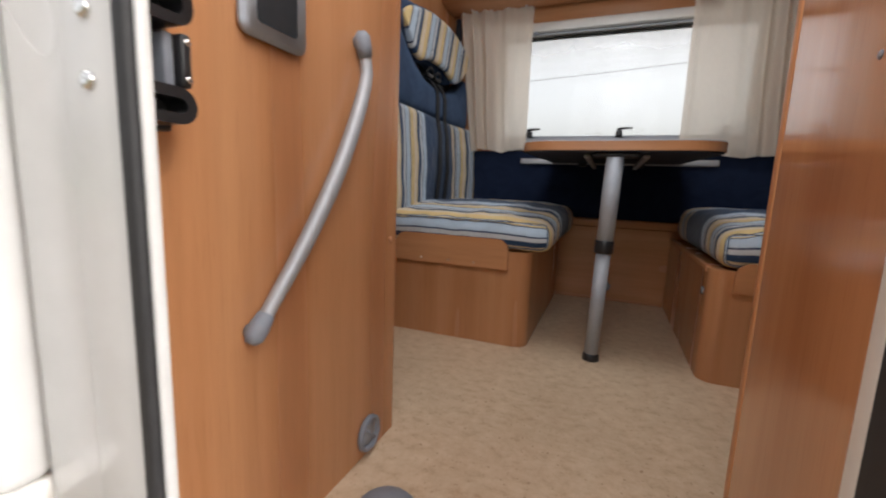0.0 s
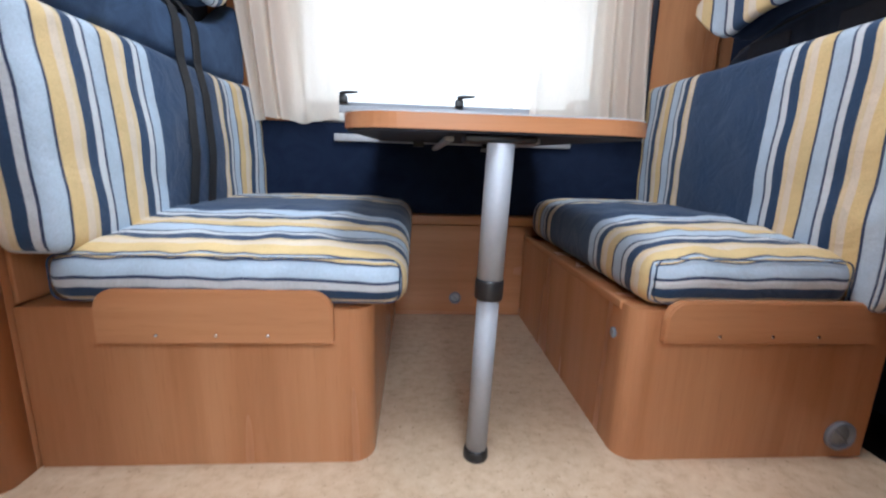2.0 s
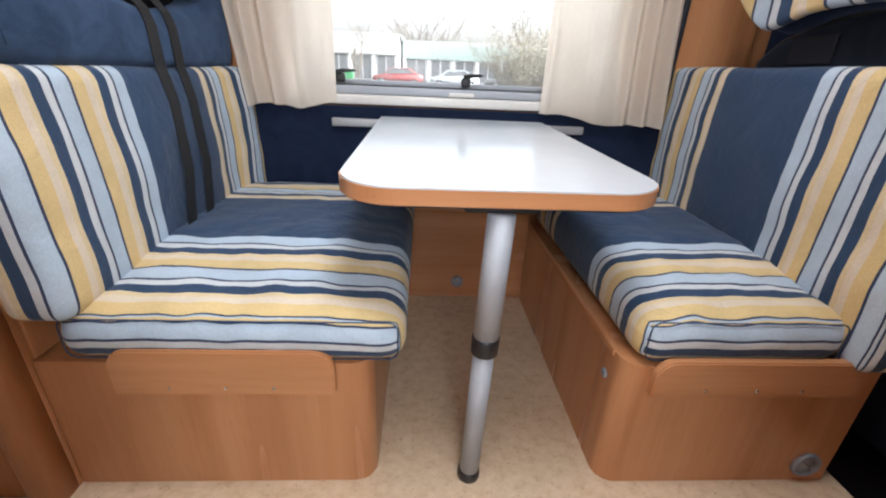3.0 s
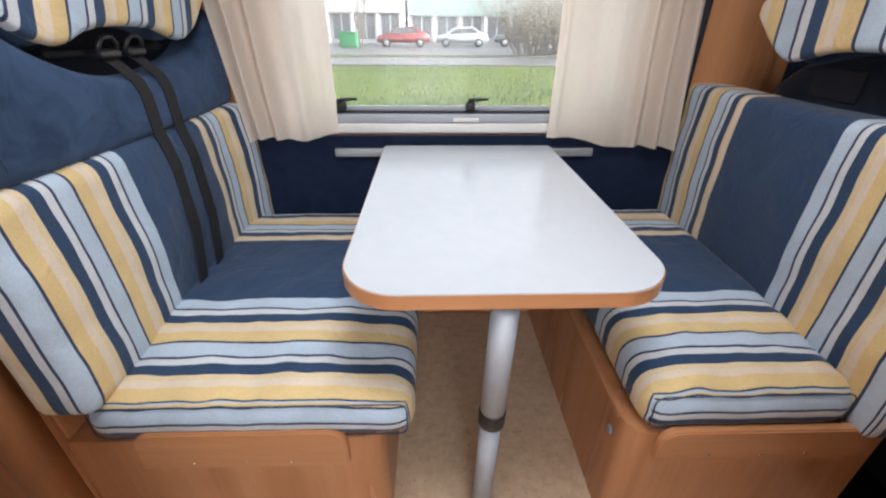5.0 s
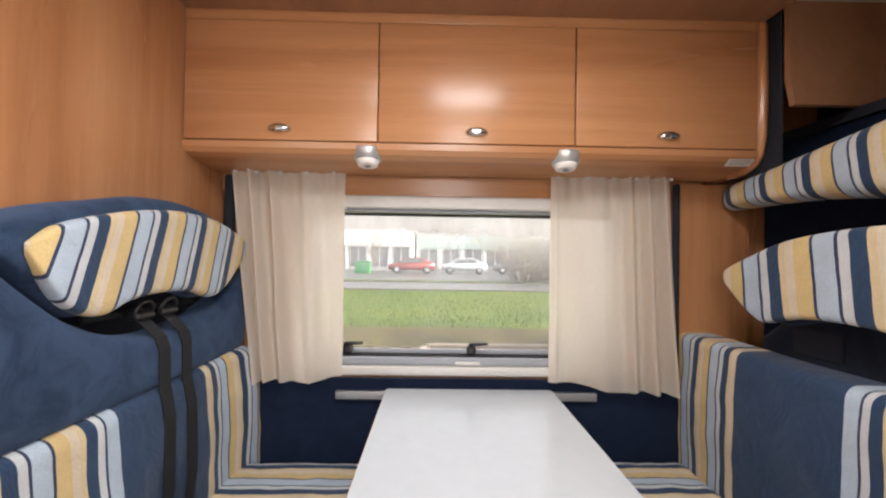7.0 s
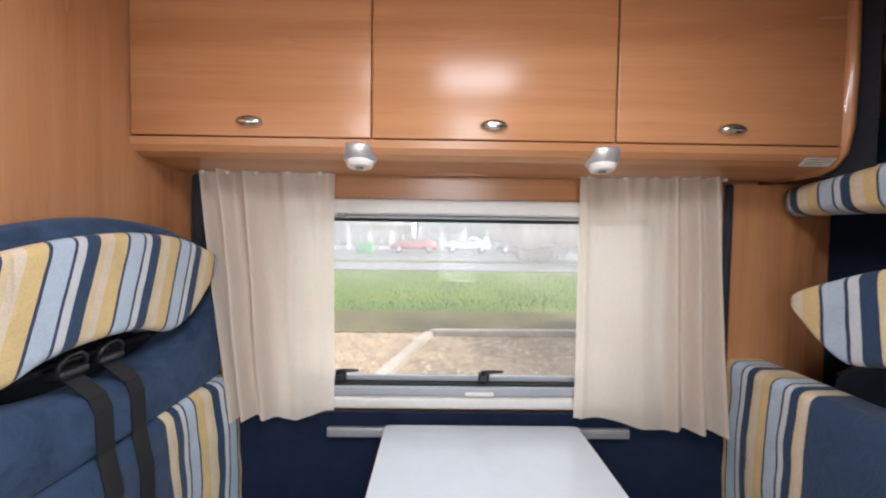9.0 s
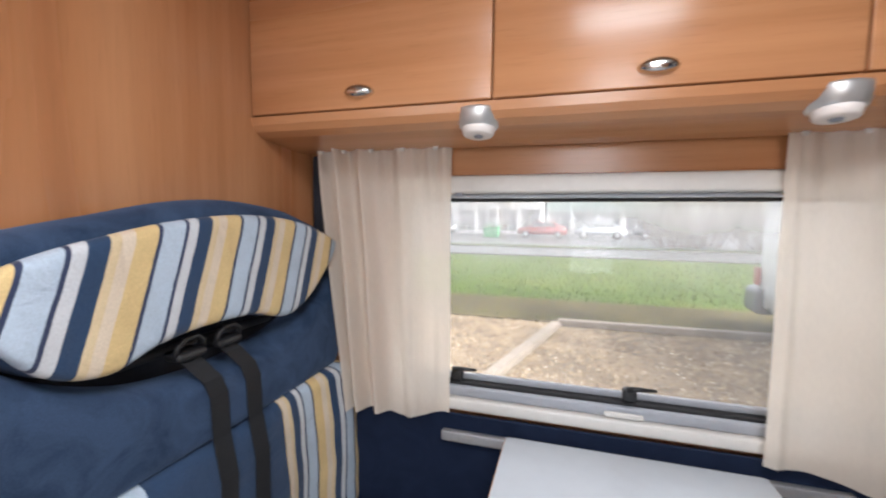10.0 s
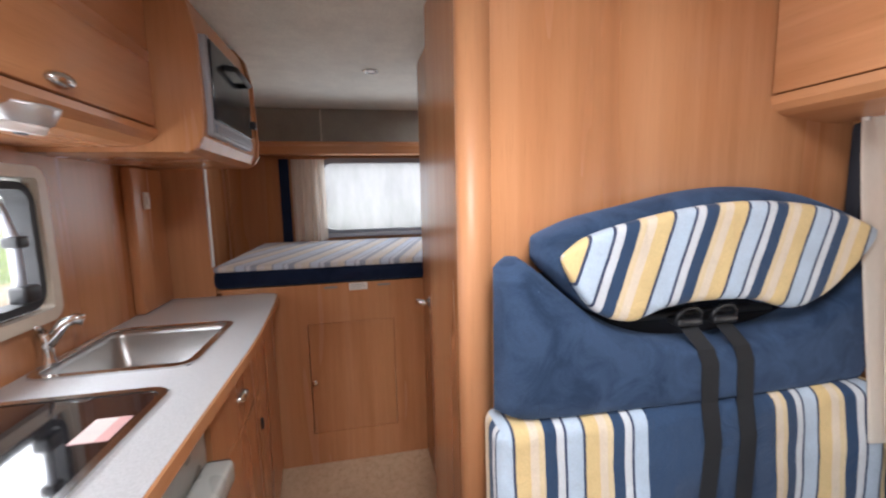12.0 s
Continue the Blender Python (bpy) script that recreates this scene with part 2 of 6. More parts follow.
def cloth_curtain():
    m = material("cream_voile", (0.72, 0.67, 0.56), 0.9, spec=0.1)
    tr = node(m, "ShaderNodeBsdfTranslucent", Color=(0.84, 0.745, 0.64, 1))
    mx = node(m, "ShaderNodeMixShader", Fac=0.42)
    gap_ = node(m, "ShaderNodeBsdfTransparent", Color=(1, 0.98, 0.94, 1))
    sheer = node(m, "ShaderNodeMixShader", Fac=0.15)
    n = node(m, "ShaderNodeTexNoise", Scale=1.0, Detail=3.0)
    link(m, coords(m, (260, 260, 60)), n.inputs["Vector"])
    link(m, mix(m, 1.0, (0.85, 0.775, 0.68), ramp(m, n.outputs["Fac"], [(0.3, (0.95, 0.95, 0.95)), (0.7, (1.03, 1.03, 1.03))]), "MULTIPLY"), base(m))
    bump(m, n.outputs["Fac"], 0.2, 0.002)
    out = m.node_tree.nodes["Material Output"]
    link(m, m.node_tree.nodes["Principled BSDF"].outputs[0], mx.inputs[1])
    link(m, tr.outputs[0], mx.inputs[2])
    link(m, mx.outputs[0], sheer.inputs[1])
    link(m, gap_.outputs[0], sheer.inputs[2])
    link(m, sheer.outputs[0], out.inputs["Surface"])
    return m


voile = cloth_curtain()


def acrylic(name, haze, clear=0.94, mist=0.0, veil=0.8):
    """Clear pane with a thin film of dirt; mist adds condensation that thickens in patches towards the pane's upper edge."""
    m = bpy.data.materials.new(name)
    m.use_nodes = True
    nt = m.node_tree
    nt.nodes.remove(nt.nodes["Principled BSDF"])
    tr = node(m, "ShaderNodeBsdfTransparent", Color=(clear, clear * 1.01, clear, 1))
    gl = node(m, "ShaderNodeBsdfGlossy", Roughness=0.03)
    df = node(m, "ShaderNodeBsdfTranslucent", Color=(veil, veil, veil * 1.01, 1))
    fr = node(m, "ShaderNodeFresnel", IOR=1.2)
    dirt = node(m, "ShaderNodeTexNoise", Scale=1.0, Detail=5.0, Roughness=0.65)
    link(m, coords(m, (9, 9, 2.2)), dirt.inputs["Vector"])
    film = ramp(m, dirt.outputs["Fac"], [(0.3, (haze * 0.8,) * 3), (0.7, (haze * 1.25,) * 3)])
    if mist:
        sep = nt.nodes.new("ShaderNodeSeparateXYZ")
        link(m, coords(m, (1, 1, 1), "Generated"), sep.inputs[0])
        patch = node(m, "ShaderNodeTexNoise", Scale=1.0, Detail=4.0, Roughness=0.6)
        link(m, coords(m, (7, 7, 1.6)), patch.inputs["Vector"])
        rise = ramp(m, sep.outputs["Z"], [(0.52, (0, 0, 0)), (0.76, (mist * 0.38,) * 3), (0.94, (mist,) * 3)])
        blot = ramp(m, patch.outputs["Fac"], [(0.3, (0.6,) * 3), (0.7, (1.15,) * 3)])
        film = mix(m, 1.0, film, mix(m, 1.0, rise, blot, "MULTIPLY"), "ADD")
    a, b = nt.nodes.new("ShaderNodeMixShader"), nt.nodes.new("ShaderNodeMixShader")
    link(m, film, a.inputs[0])
    link(m, tr.outputs[0], a.inputs[1])
    link(m, df.outputs[0], a.inputs[2])
    link(m, fr.outputs[0], b.inputs[0])
    link(m, a.outputs[0], b.inputs[1])
    link(m, gl.outputs[0], b.inputs[2])
    link(m, b.outputs[0], nt.nodes["Material Output"].inputs["Surface"])
    return m


pane_clear = acrylic("window_acrylic", 0.06)
pane_damp = acrylic("damp_acrylic", 0.06, mist=0.36)
pane_frost = acrylic("misted_acrylic", 0.36, 0.33, veil=0.68)


# ---- mesh helpers ----
def link_mesh(name, verts, faces, mat, parent=None, label="", smooth=False, uv=None):
    me = bpy.data.meshes.new(name)
    me.from_pydata(verts, [], faces)
    me.materials.append(mat)
    if uv is not None:
        layer = me.uv_layers.new(name="across")
        if len(uv) == len(verts):
            for lp in me.loops:
                layer.data[lp.index].uv = uv[lp.vertex_index]
        else:
            for lp, s in zip(layer.data, uv):
                lp.uv = (s, 0.5)
    if smooth:
        me.shade_smooth()
    me.update()
    ob = new(name, me)
    if parent is not None:
        ob.parent = parent
        ob.matrix_parent_inverse = Matrix.Translation(-base_of(parent))
    if label:
        tagged(ob, label)
    return ob


def base_of(ob):
    """Where a thing's own origin stands."""
    v = ob.location.copy()
    return v if ob.parent is None else Vector((0, 0, 0))


def part(name, bm, mat, parent=None, label="", smooth=False):
    bm.normal_update()
    me = bpy.data.meshes.new(name)
    bm.to_mesh(me)
    bm.free()
    me.materials.append(mat)
    if smooth:
        me.shade_smooth()
    ob = new(name, me)
    if parent is not None:
        ob.parent = parent
        ob.matrix_parent_inverse = Matrix.Translation(-base_of(parent))
    if label:
        tagged(ob, label)
    return ob


def thing(name, at, label, category, group="", kind=""):
    e = new(name)
    e.empty_display_size = 0.1
    e.location = at
    return tagged(e, label, category, group, kind)


def steps(lo, hi, r, n):
    r = min(r, (hi - lo) / 2 - 1e-5)
    edge = [0, 0.25 * r, 0.6 * r, r] if n else [0, 0.4 * r, r]
    mid = [r + (hi - lo - 2 * r) * i / (n + 1) for i in range(1, n + 1)]
    full = edge + mid + [hi - lo - e for e in reversed(edge)]
    return [lo + v for v in full]


def soft(name, lo, hi, r, mat, parent=None, label="", n=0, across=None, deform=None, smooth=True):
    """A box with rounded edges; n inner cuts, across(p, normal) for the stripes, deform(p) to shape it."""
    axes = [steps(lo[i], hi[i], r, n) for i in range(3)]
    index, verts, faces, sv = {}, [], [], []

    def vert(p):
        key = tuple(round(c, 6) for c in p)
        if key not in index:
            q = Vector(p)
            rr = min(r, *[(hi[i] - lo[i]) / 2 - 1e-5 for i in range(3)])
            inner = Vector([min(max(q[i], lo[i] + rr), hi[i] - rr) for i in range(3)])
            d = q - inner
            if d.length > 1e-9:
                q = inner + d.normalized() * rr if sum(abs(c) > 1e-9 for c in d) > 1 else q
            if deform:
                q = deform(q)
            index[key] = len(verts)
            verts.append(q[:])
        return index[key]

    for ax in range(3):
        u, v = (ax + 1) % 3, (ax + 2) % 3
        for side in (0, 1):
            c = (lo, hi)[side][ax]
            for i in range(len(axes[u]) - 1):
                for j in range(len(axes[v]) - 1):
                    quad, row = [], []
                    for a, b in ((i, j), (i + 1, j), (i + 1, j + 1), (i, j + 1)):
                        p = [0, 0, 0]
                        p[ax], p[u], p[v] = c, axes[u][a], axes[v][b]
                        quad.append(vert(p))
                        if across:
                            row.append(across(Vector(p), (ax, side)))
                    faces.append(quad if side else quad[::-1])
                    sv += row if side else row[::-1]
    return link_mesh(name, verts, faces, mat, parent, label, smooth, sv if across else None)


def box(name, lo, hi, mat, parent=None, label="", r=0.003):
    return soft(name, lo, hi, r, mat, parent, label)


def plain(lo, hi):
    bm = bmesh.new()
    bmesh.ops.create_cube(bm, size=1)
    for v in bm.verts:
        v.co = Vector([(lo[i] + hi[i]) / 2 + v.co[i] * (hi[i] - lo[i]) for i in range(3)])
    return bm


def slab(name, axis, at0, at1, u0, u1, v0, v1, holes, mat, parent=None, label="", kind="structure"):
    """A wall across one axis between at0 and at1, with rectangular openings (u0, u1, v0, v1) cut through."""
    us = sorted({u0, u1, *[h[0] for h in holes], *[h[1] for h in holes]})
    vs = sorted({v0, v1, *[h[2] for h in holes], *[h[3] for h in holes]})
    us, vs = [u for u in us if u0 <= u <= u1], [v for v in vs if v0 <= v <= v1]

    def filled(i, j):
        if not (0 <= i < len(us) - 1 and 0 <= j < len(vs) - 1):
            return False
        u, v = (us[i] + us[i + 1]) / 2, (vs[j] + vs[j + 1]) / 2
        return not any(h[0] < u < h[1] and h[2] < v < h[3] for h in holes)

    index, verts, faces = {}, [], []

    def vert(a, u, v):
        key = (a, round(u, 5), round(v, 5))
        if key not in index:
            p = [0, 0, 0]
            rest = [k for k in range(3) if k != axis]
            p[axis], p[rest[0]], p[rest[1]] = a, u, v
            index[key] = len(verts)
            verts.append(p)
        return index[key]

    for i in range(len(us) - 1):
        for j in range(len(vs) - 1):
            if not filled(i, j):
                continue
            a, b, c, d = us[i], us[i + 1], vs[j], vs[j + 1]
            faces.append([vert(at0, a, c), vert(at0, b, c), vert(at0, b, d), vert(at0, a, d)])
            faces.append([vert(at1, a, d), vert(at1, b, d), vert(at1, b, c), vert(at1, a, c)])
            for di, dj, e in ((-1, 0, ((a, c), (a, d))), (1, 0, ((b, d), (b, c))), (0, -1, ((b, c), (a, c))), (0, 1, ((a, d), (b, d)))):
                if not filled(i + di, j + dj):
                    (p, q), (r_, s) = e
                    faces.append([vert(at0, p, q), vert(at0, r_, s), vert(at1, r_, s), vert(at1, p, q)])
    ob = link_mesh(name, verts, faces, mat, parent, label)
    bm = bmesh.new()
    bm.from_mesh(ob.data)
    bmesh.ops.recalc_face_normals(bm, faces=bm.faces)
    bm.to_mesh(ob.data)
    bm.free()
    if parent is None:
        tagged(ob, label, kind=kind)
    return ob


def prism(outline, axis, a, b):
    """A solid whose outline lies across one axis, from a to b along it."""
    bm = bmesh.new()
    rest = [k for k in range(3) if k != axis]

    def ring(c):
        out = []
        for u, v in outline:
            p = [0, 0, 0]
            p[axis], p[rest[0]], p[rest[1]] = c, u, v
            out.append(bm.verts.new(p))
        return out

    r0, r1 = ring(a), ring(b)
    n = len(outline)
    bm.faces.new(r0)
    bm.faces.new(r1[::-1])
    for i in range(n):
        bm.faces.new((r0[i], r1[i], r1[(i + 1) % n], r0[(i + 1) % n]))
    bmesh.ops.recalc_face_normals(bm, faces=bm.faces)
    return bm


def soften(bm, r, seg=2, angle=30):
    edges = [e for e in bm.edges if len(e.link_faces) == 2 and e.calc_face_angle(0) > radians(angle)]
    bmesh.ops.bevel(bm, geom=edges, offset=r, segments=seg, affect="EDGES", clamp_overlap=True)
    return bm


def round_rect(u0, u1, v0, v1, radii, seg=6):
    """Outline of a rectangle with its corners rounded: radii at (u0,v0), (u1,v0), (u1,v1), (u0,v1)."""
    out = []
    for (u, v, su, sv, start), r in zip(((u0, v0, 1, 1, 180), (u1, v0, -1, 1, 270), (u1, v1, -1, -1, 0), (u0, v1, 1, -1, 90)), radii):
        if r <= 0:
            out.append((u, v))
            continue
        for k in range(seg + 1):
            t = radians(start + 90 * k / seg)
            out.append((u + su * r + r * math.cos(t), v + sv * r + r * math.sin(t)))
    return out


def tube(name, points, radius, mat, parent=None, label="", seg=14, flat=1.0):
    """A round bar along points; a list of radii tapers it. The ends are closed."""
    radii = radius if isinstance(radius, list) else [radius] * len(points)
    pts = [Vector(p) for p in points]
    verts, faces = [], []
    up = None
    for i, p in enumerate(pts):
        d = (pts[min(i + 1, len(pts) - 1)] - pts[max(i - 1, 0)]).normalized()
        if up is None:
            up = d.orthogonal().normalized()
        up = (up - d * up.dot(d)).normalized()
        side = d.cross(up)
        for k in range(seg):
            a = 2 * math.pi * k / seg
            verts.append((p + (up * math.cos(a) + side * math.sin(a) * flat) * radii[i])[:])
    for i in range(len(pts) - 1):
        for k in range(seg):
            a, b = i * seg + k, i * seg + (k + 1) % seg
            faces.append((a, b, b + seg, a + seg))
    faces.append(tuple(range(seg))[::-1])
    faces.append(tuple(range(len(verts) - seg, len(verts))))
    return link_mesh(name, verts, faces, mat, parent, label, True)


def lathe(name, at, axis, profile, mat, parent=None, label="", seg=24):
    """A turned body: profile of (radius, distance along the axis)."""
    ax = Vector(axis).normalized()
    u = ax.orthogonal().normalized()
    w = ax.cross(u)
    verts, faces = [], []
    for r, h in profile:
        for k in range(seg):
            a = 2 * math.pi * k / seg
            verts.append((Vector(at) + ax * h + (u * math.cos(a) + w * math.sin(a)) * max(r, 1e-4))[:])
    for i in range(len(profile) - 1):
        for k in range(seg):
            a, b = i * seg + k, i * seg + (k + 1) % seg
            faces.append((a, b, b + seg, a + seg))
    faces.append(tuple(range(seg))[::-1])
    faces.append(tuple(range(len(verts) - seg, len(verts))))
    ob = link_mesh(name, verts, faces, mat, parent, label, True)
    bm = bmesh.new()
    bm.from_mesh(ob.data)
    bmesh.ops.recalc_face_normals(bm, faces=bm.faces)
    bm.to_mesh(ob.data)
    bm.free()
    ob.data.shade_smooth()
    return ob


def smooth_line(points, n):
    """n + 1 values along a curve through (position, value) knots."""
    xs, ys = [p[0] for p in points], [p[1] for p in points]
    out = []
    for i in range(n + 1):
        x = xs[0] + (xs[-1] - xs[0]) * i / n
        k = max(j for j in range(len(xs) - 1) if xs[j] <= x + 1e-9)
        t = (x - xs[k]) / (xs[k + 1] - xs[k])
        m0 = (ys[k + 1] - ys[max(k - 1, 0)]) / (xs[k + 1] - xs[max(k - 1, 0)])
        m1 = (ys[min(k + 2, len(ys) - 1)] - ys[k]) / (xs[min(k + 2, len(ys) - 1)] - xs[k])
        h = xs[k + 1] - xs[k]
        out.append((x, ys[k] * (2 * t**3 - 3 * t**2 + 1) + ys[k + 1] * (3 * t**2 - 2 * t**3) + h * (m0 * (t**3 - 2 * t**2 + t) + m1 * (t**3 - t**2))))
    return out


def pad(name, top, bottom, x, thick, mat, parent=None, label="", across=None, power=0.5, nu=36, nv=12, lean=0.0, ends=0.05):
    """An upholstered pad in the y-z plane between two curves of (y, z), bulging to both sides of x."""
    tops, bots = smooth_line(top, nu), smooth_line(bottom, nu)
    verts, faces, sv = [], [], []
    for side in (1, -1):
        for i in range(nu + 1):
            e = min(i / nu, 1 - i / nu)
            fu = min(1.0, (e / ends)) if ends else 1.0
            fu = math.sqrt(max(0.0, 1 - (1 - fu) ** 2))
            for j in range(nv + 1):
                v = 0.5 - 0.5 * math.cos(math.pi * j / nv)
                fv = (max(0.0, 1 - abs(2 * v - 1) ** (1 / power * 2))) ** 0.5
                y, z = tops[i][0], bots[i][1] + (tops[i][1] - bots[i][1]) * v
                verts.append((x + side * thick / 2 * fu * fv + lean * v, y, z))
                sv.append((across(y, z) if across else 0, 0.5))
    n = (nu + 1) * (nv + 1)
    for s in (0, 1):
        for i in range(nu):
            for j in range(nv):
                a = s * n + i * (nv + 1) + j
                q = (a, a + nv + 1, a + nv + 2, a + 1)
                faces.append(q if s == 0 else q[::-1])
    ob = link_mesh(name, verts, faces, mat, parent, label, True, sv)
    bm = bmesh.new()
    bm.from_mesh(ob.data)
    bmesh.ops.remove_doubles(bm, verts=bm.verts, dist=0.0004)
    bmesh.ops.recalc_face_normals(bm, faces=bm.faces)
    bm.to_mesh(ob.data)
    bm.free()
    ob.data.shade_smooth()
    return ob


# ---- the vehicle's shell ----
NY, SY, TOP = 0.92, -1.13, 1.92
WIN = (-0.57, 0.56, 0.79, 1.335)
DOOR = (-0.30, 0.175, -0.30, 1.80)
DOOR_IN = (-0.3985, 0.2035, -0.30, 1.80)
KWIN = (-1.352, -0.62, 1.025, 1.375)
RWIN = (-0.53, 0.50, 1.075, 1.555)
WELL = (-0.395, 0.203, SY, -0.90)
HATCH = (-0.22, 0.24, -0.42, 0.04)

floor = slab("floor", 2, -0.05, 0.0, -3.12, 0.90, SY, NY, [WELL], vinyl, label="beige flecked vinyl floor of the living area")
step_well = slab("floor_step", 2, -0.33, -0.30, -0.45, 0.25, SY - 0.07, -0.88, [], vinyl, label="sunken beige step just inside the entrance")
for nm_, a_, b_, lo_, hi_ in (("wall_step_back", 1, -0.90, -0.395, 0.203), ("wall_step_side", 0, -0.397, SY, -0.90), ("wall_step_other_side", 0, 0.203, SY, -0.90)):
    slab(nm_, a_, b_, b_ + 0.012, lo_, hi_, -0.30, -0.052, [], vinyl, label="riser of the sunken entrance step")
cab_floor = slab("floor_cab", 2, -0.20, -0.15, 0.90, 2.2, SY, NY, [], dark_lining, label="dark carpeted floor of the driving cab")
wall_north = slab("wall_north", 1, NY, NY + 0.012, -3.12, 1.30, 0, TOP, [WIN], wood_v, label="wood-lined side wall behind the dining table")
wall_north_cab = slab("wall_north_cab", 1, NY, NY + 0.012, 1.30, 2.2, -0.2, TOP, [], dark_lining, label="dark lined side wall of the driving cab")
wall_south = slab("wall_south", 1, SY - 0.012, SY, -3.12, 0.90, -0.001, TOP, [DOOR_IN, KWIN], wood_v, label="wood-lined side wall with the entrance door")
wall_south_cab = slab("wall_south_cab", 1, SY - 0.012, SY, 0.90, 2.2, -0.2, TOP, [], dark_lining, label="dark lined side wall of the driving cab")
wall_west = slab("wall_west", 0, -3.132, -3.12, SY, NY, 0, TOP, [RWIN], wood_v, label="wood-lined rear wall behind the bed")
wall_east = slab("wall_east", 0, 2.2, 2.212, SY, NY, -0.2, TOP, [], dark_lining, label="dark blanked-off front of the driving cab")
# unseen hatch over the bed, added as an opening for more light
ADDED_HATCH = (-2.85, -2.39, 0.22, 0.68)
ceiling = slab("ceiling", 2, TOP, TOP + 0.012, -3.132, 2.212, SY, NY, [HATCH, ADDED_HATCH], ceiling_cloth, label="off-white textured ceiling lining")
shell_north = slab("wall_outer_north", 1, NY + 0.014, NY + 0.055, -3.17, 2.25, -0.25, 2.0, [WIN], gelcoat, label="white outer body side")
shell_south = slab("wall_outer_south", 1, SY - 0.07, SY - 0.014, -3.17, 2.25, -0.25, 2.0, [DOOR_IN, KWIN], gelcoat, label="white outer body side round the entrance")
shell_west = slab("wall_outer_west", 0, -3.17, -3.134, SY - 0.014, NY + 0.014, -0.25, 2.0, [RWIN], gelcoat, label="white outer rear of the body")
shell_east = slab("wall_outer_east", 0, 2.214, 2.25, SY - 0.014, NY + 0.014, -0.25, 2.0, [], gelcoat, label="white outer front of the body")
shell_roof = slab("roof_outer", 2, TOP + 0.014, 2.0, -3.134, 2.214, SY - 0.014, NY + 0.014, [HATCH, ADDED_HATCH], gelcoat, label="white outer roof with a roof hatch")
shell_under = slab("floor_outer", 2, -0.25, -0.205, -3.134, 2.214, SY - 0.014, NY + 0.014, [(-0.45, 0.25, SY - 0.014, -0.88)], rubber, label="underside darkened for shade of the body")


def wheel(x, y):
    w = thing("road_wheel", (x, y, -0.65), "black road wheel with a grey rim under the body", "wheel", "wheels of the motorhome")
    lathe("tyre", (x, y - 0.1, -0.33), (0, 1, 0), [(0.20, 0.0), (0.30, 0.0), (0.32, 0.03), (0.32, 0.17), (0.30, 0.2), (0.20, 0.2)], tyre_rubber, w)
    lathe("rim", (x, y - 0.07, -0.33), (0, 1, 0), [(0.05, 0.0), (0.19, 0.01), (0.199, 0.03), (0.199, 0.12), (0.05, 0.14)], grey_plastic, w)


for x, y in ((-2.2, 0.72), (-2.2, -0.95), (1.5, 0.72), (1.5, -0.95)):
    wheel(x, y)


def ring_frame(name, axis, a0, a1, rect, width, mat, parent, r=0.03, label="", inset=0.0):
    """A rounded window surround: outline of rect grown by width, with rect left open."""
    u0, u1, v0, v1 = rect
    inner = round_rect(u0 + inset, u1 - inset, v0 + inset, v1 - inset, [r] * 4)
    outer = round_rect(u0 - width, u1 + width, v0 - width, v1 + width, [r + width] * 4)
    rest = [k for k in range(3) if k != axis]
    verts, faces, n = [], [], len(inner)
    for c in (a0, a1):
        for ol in (inner, outer):
            for u, v in ol:
                p = [0, 0, 0]
                p[axis], p[rest[0]], p[rest[1]] = c, u, v
                verts.append(p)
    for i in range(n):
        j = (i + 1) % n
        faces += [(i, j, n + j, n + i), (2 * n + i, 3 * n + i, 3 * n + j, 2 * n + j),
                  (i, 2 * n + i, 2 * n + j, j), (n + i, n + j, 3 * n + j, 3 * n + i)]
    ob = link_mesh(name, verts, faces, mat, parent, label)
    bm = bmesh.new()
    bm.from_mesh(ob.data)
    bmesh.ops.recalc_face_normals(bm, faces=bm.faces)
    bm.to_mesh(ob.data)
    bm.free()
    return ob


def window_catch(at, parent, flip=1):
    """A black swivel catch: foot, knob and lever."""
    x, y, z = at
    foot = soft("catch", (x - 0.016, y - 0.022, z - 0.014), (x + 0.016, y + 0.01, z + 0.016), 0.006, black_plastic, parent, "black window catch")
    tube("lever", [(x - 0.008, y - 0.024, z + 0.018), (x + 0.012 * flip, y - 0.028, z + 0.024), (x + 0.058 * flip, y - 0.03, z + 0.026)], [0.009, 0.007, 0.004], black_plastic, foot, seg=8)


# dining window with its roller-blind cassettes
window_1 = thing("window_1", (0, NY, 0.79), "acrylic side window with black catches and white blind cassettes", "window", kind="structure")
pane = box("pane", (WIN[0] + 0.005, NY + 0.035, WIN[2] + 0.03), (WIN[1] - 0.005, NY + 0.039, WIN[3] - 0.005), pane_damp, window_1, r=0.001)
pane.visible_shadow = False
ring_frame("window_frame", 1, NY - 0.012, NY + 0.03, WIN, 0.03, white_plastic, window_1, 0.02)
box("gasket", (WIN[0] + 0.002, NY + 0.0, 0.795), (WIN[1] - 0.002, NY + 0.033, 0.8165), rubber, window_1, "black rubber gasket bar")
box("pane_rail", (WIN[0] + 0.004, NY + 0.020, 0.817), (WIN[1] - 0.004, NY + 0.033, 0.834), silver_paint, window_1, "grey rail along the foot of the pane")
box("gasket", (WIN[0] + 0.002, NY + 0.022, 1.322), (WIN[1] - 0.002, NY + 0.033, 1.332), rubber, window_1, "dark gasket strip")
soft("blind_cassette", (-0.60, NY - 0.045, 0.752), (0.59, NY - 0.004, 0.786), 0.008, white_plastic, window_1, "white roller blind cassette")
soft("blind_bar", (-0.585, NY - 0.03, 0.787), (0.575, NY - 0.013, 0.8145), 0.005, silver_paint, window_1, "grey pull bar of the blind")
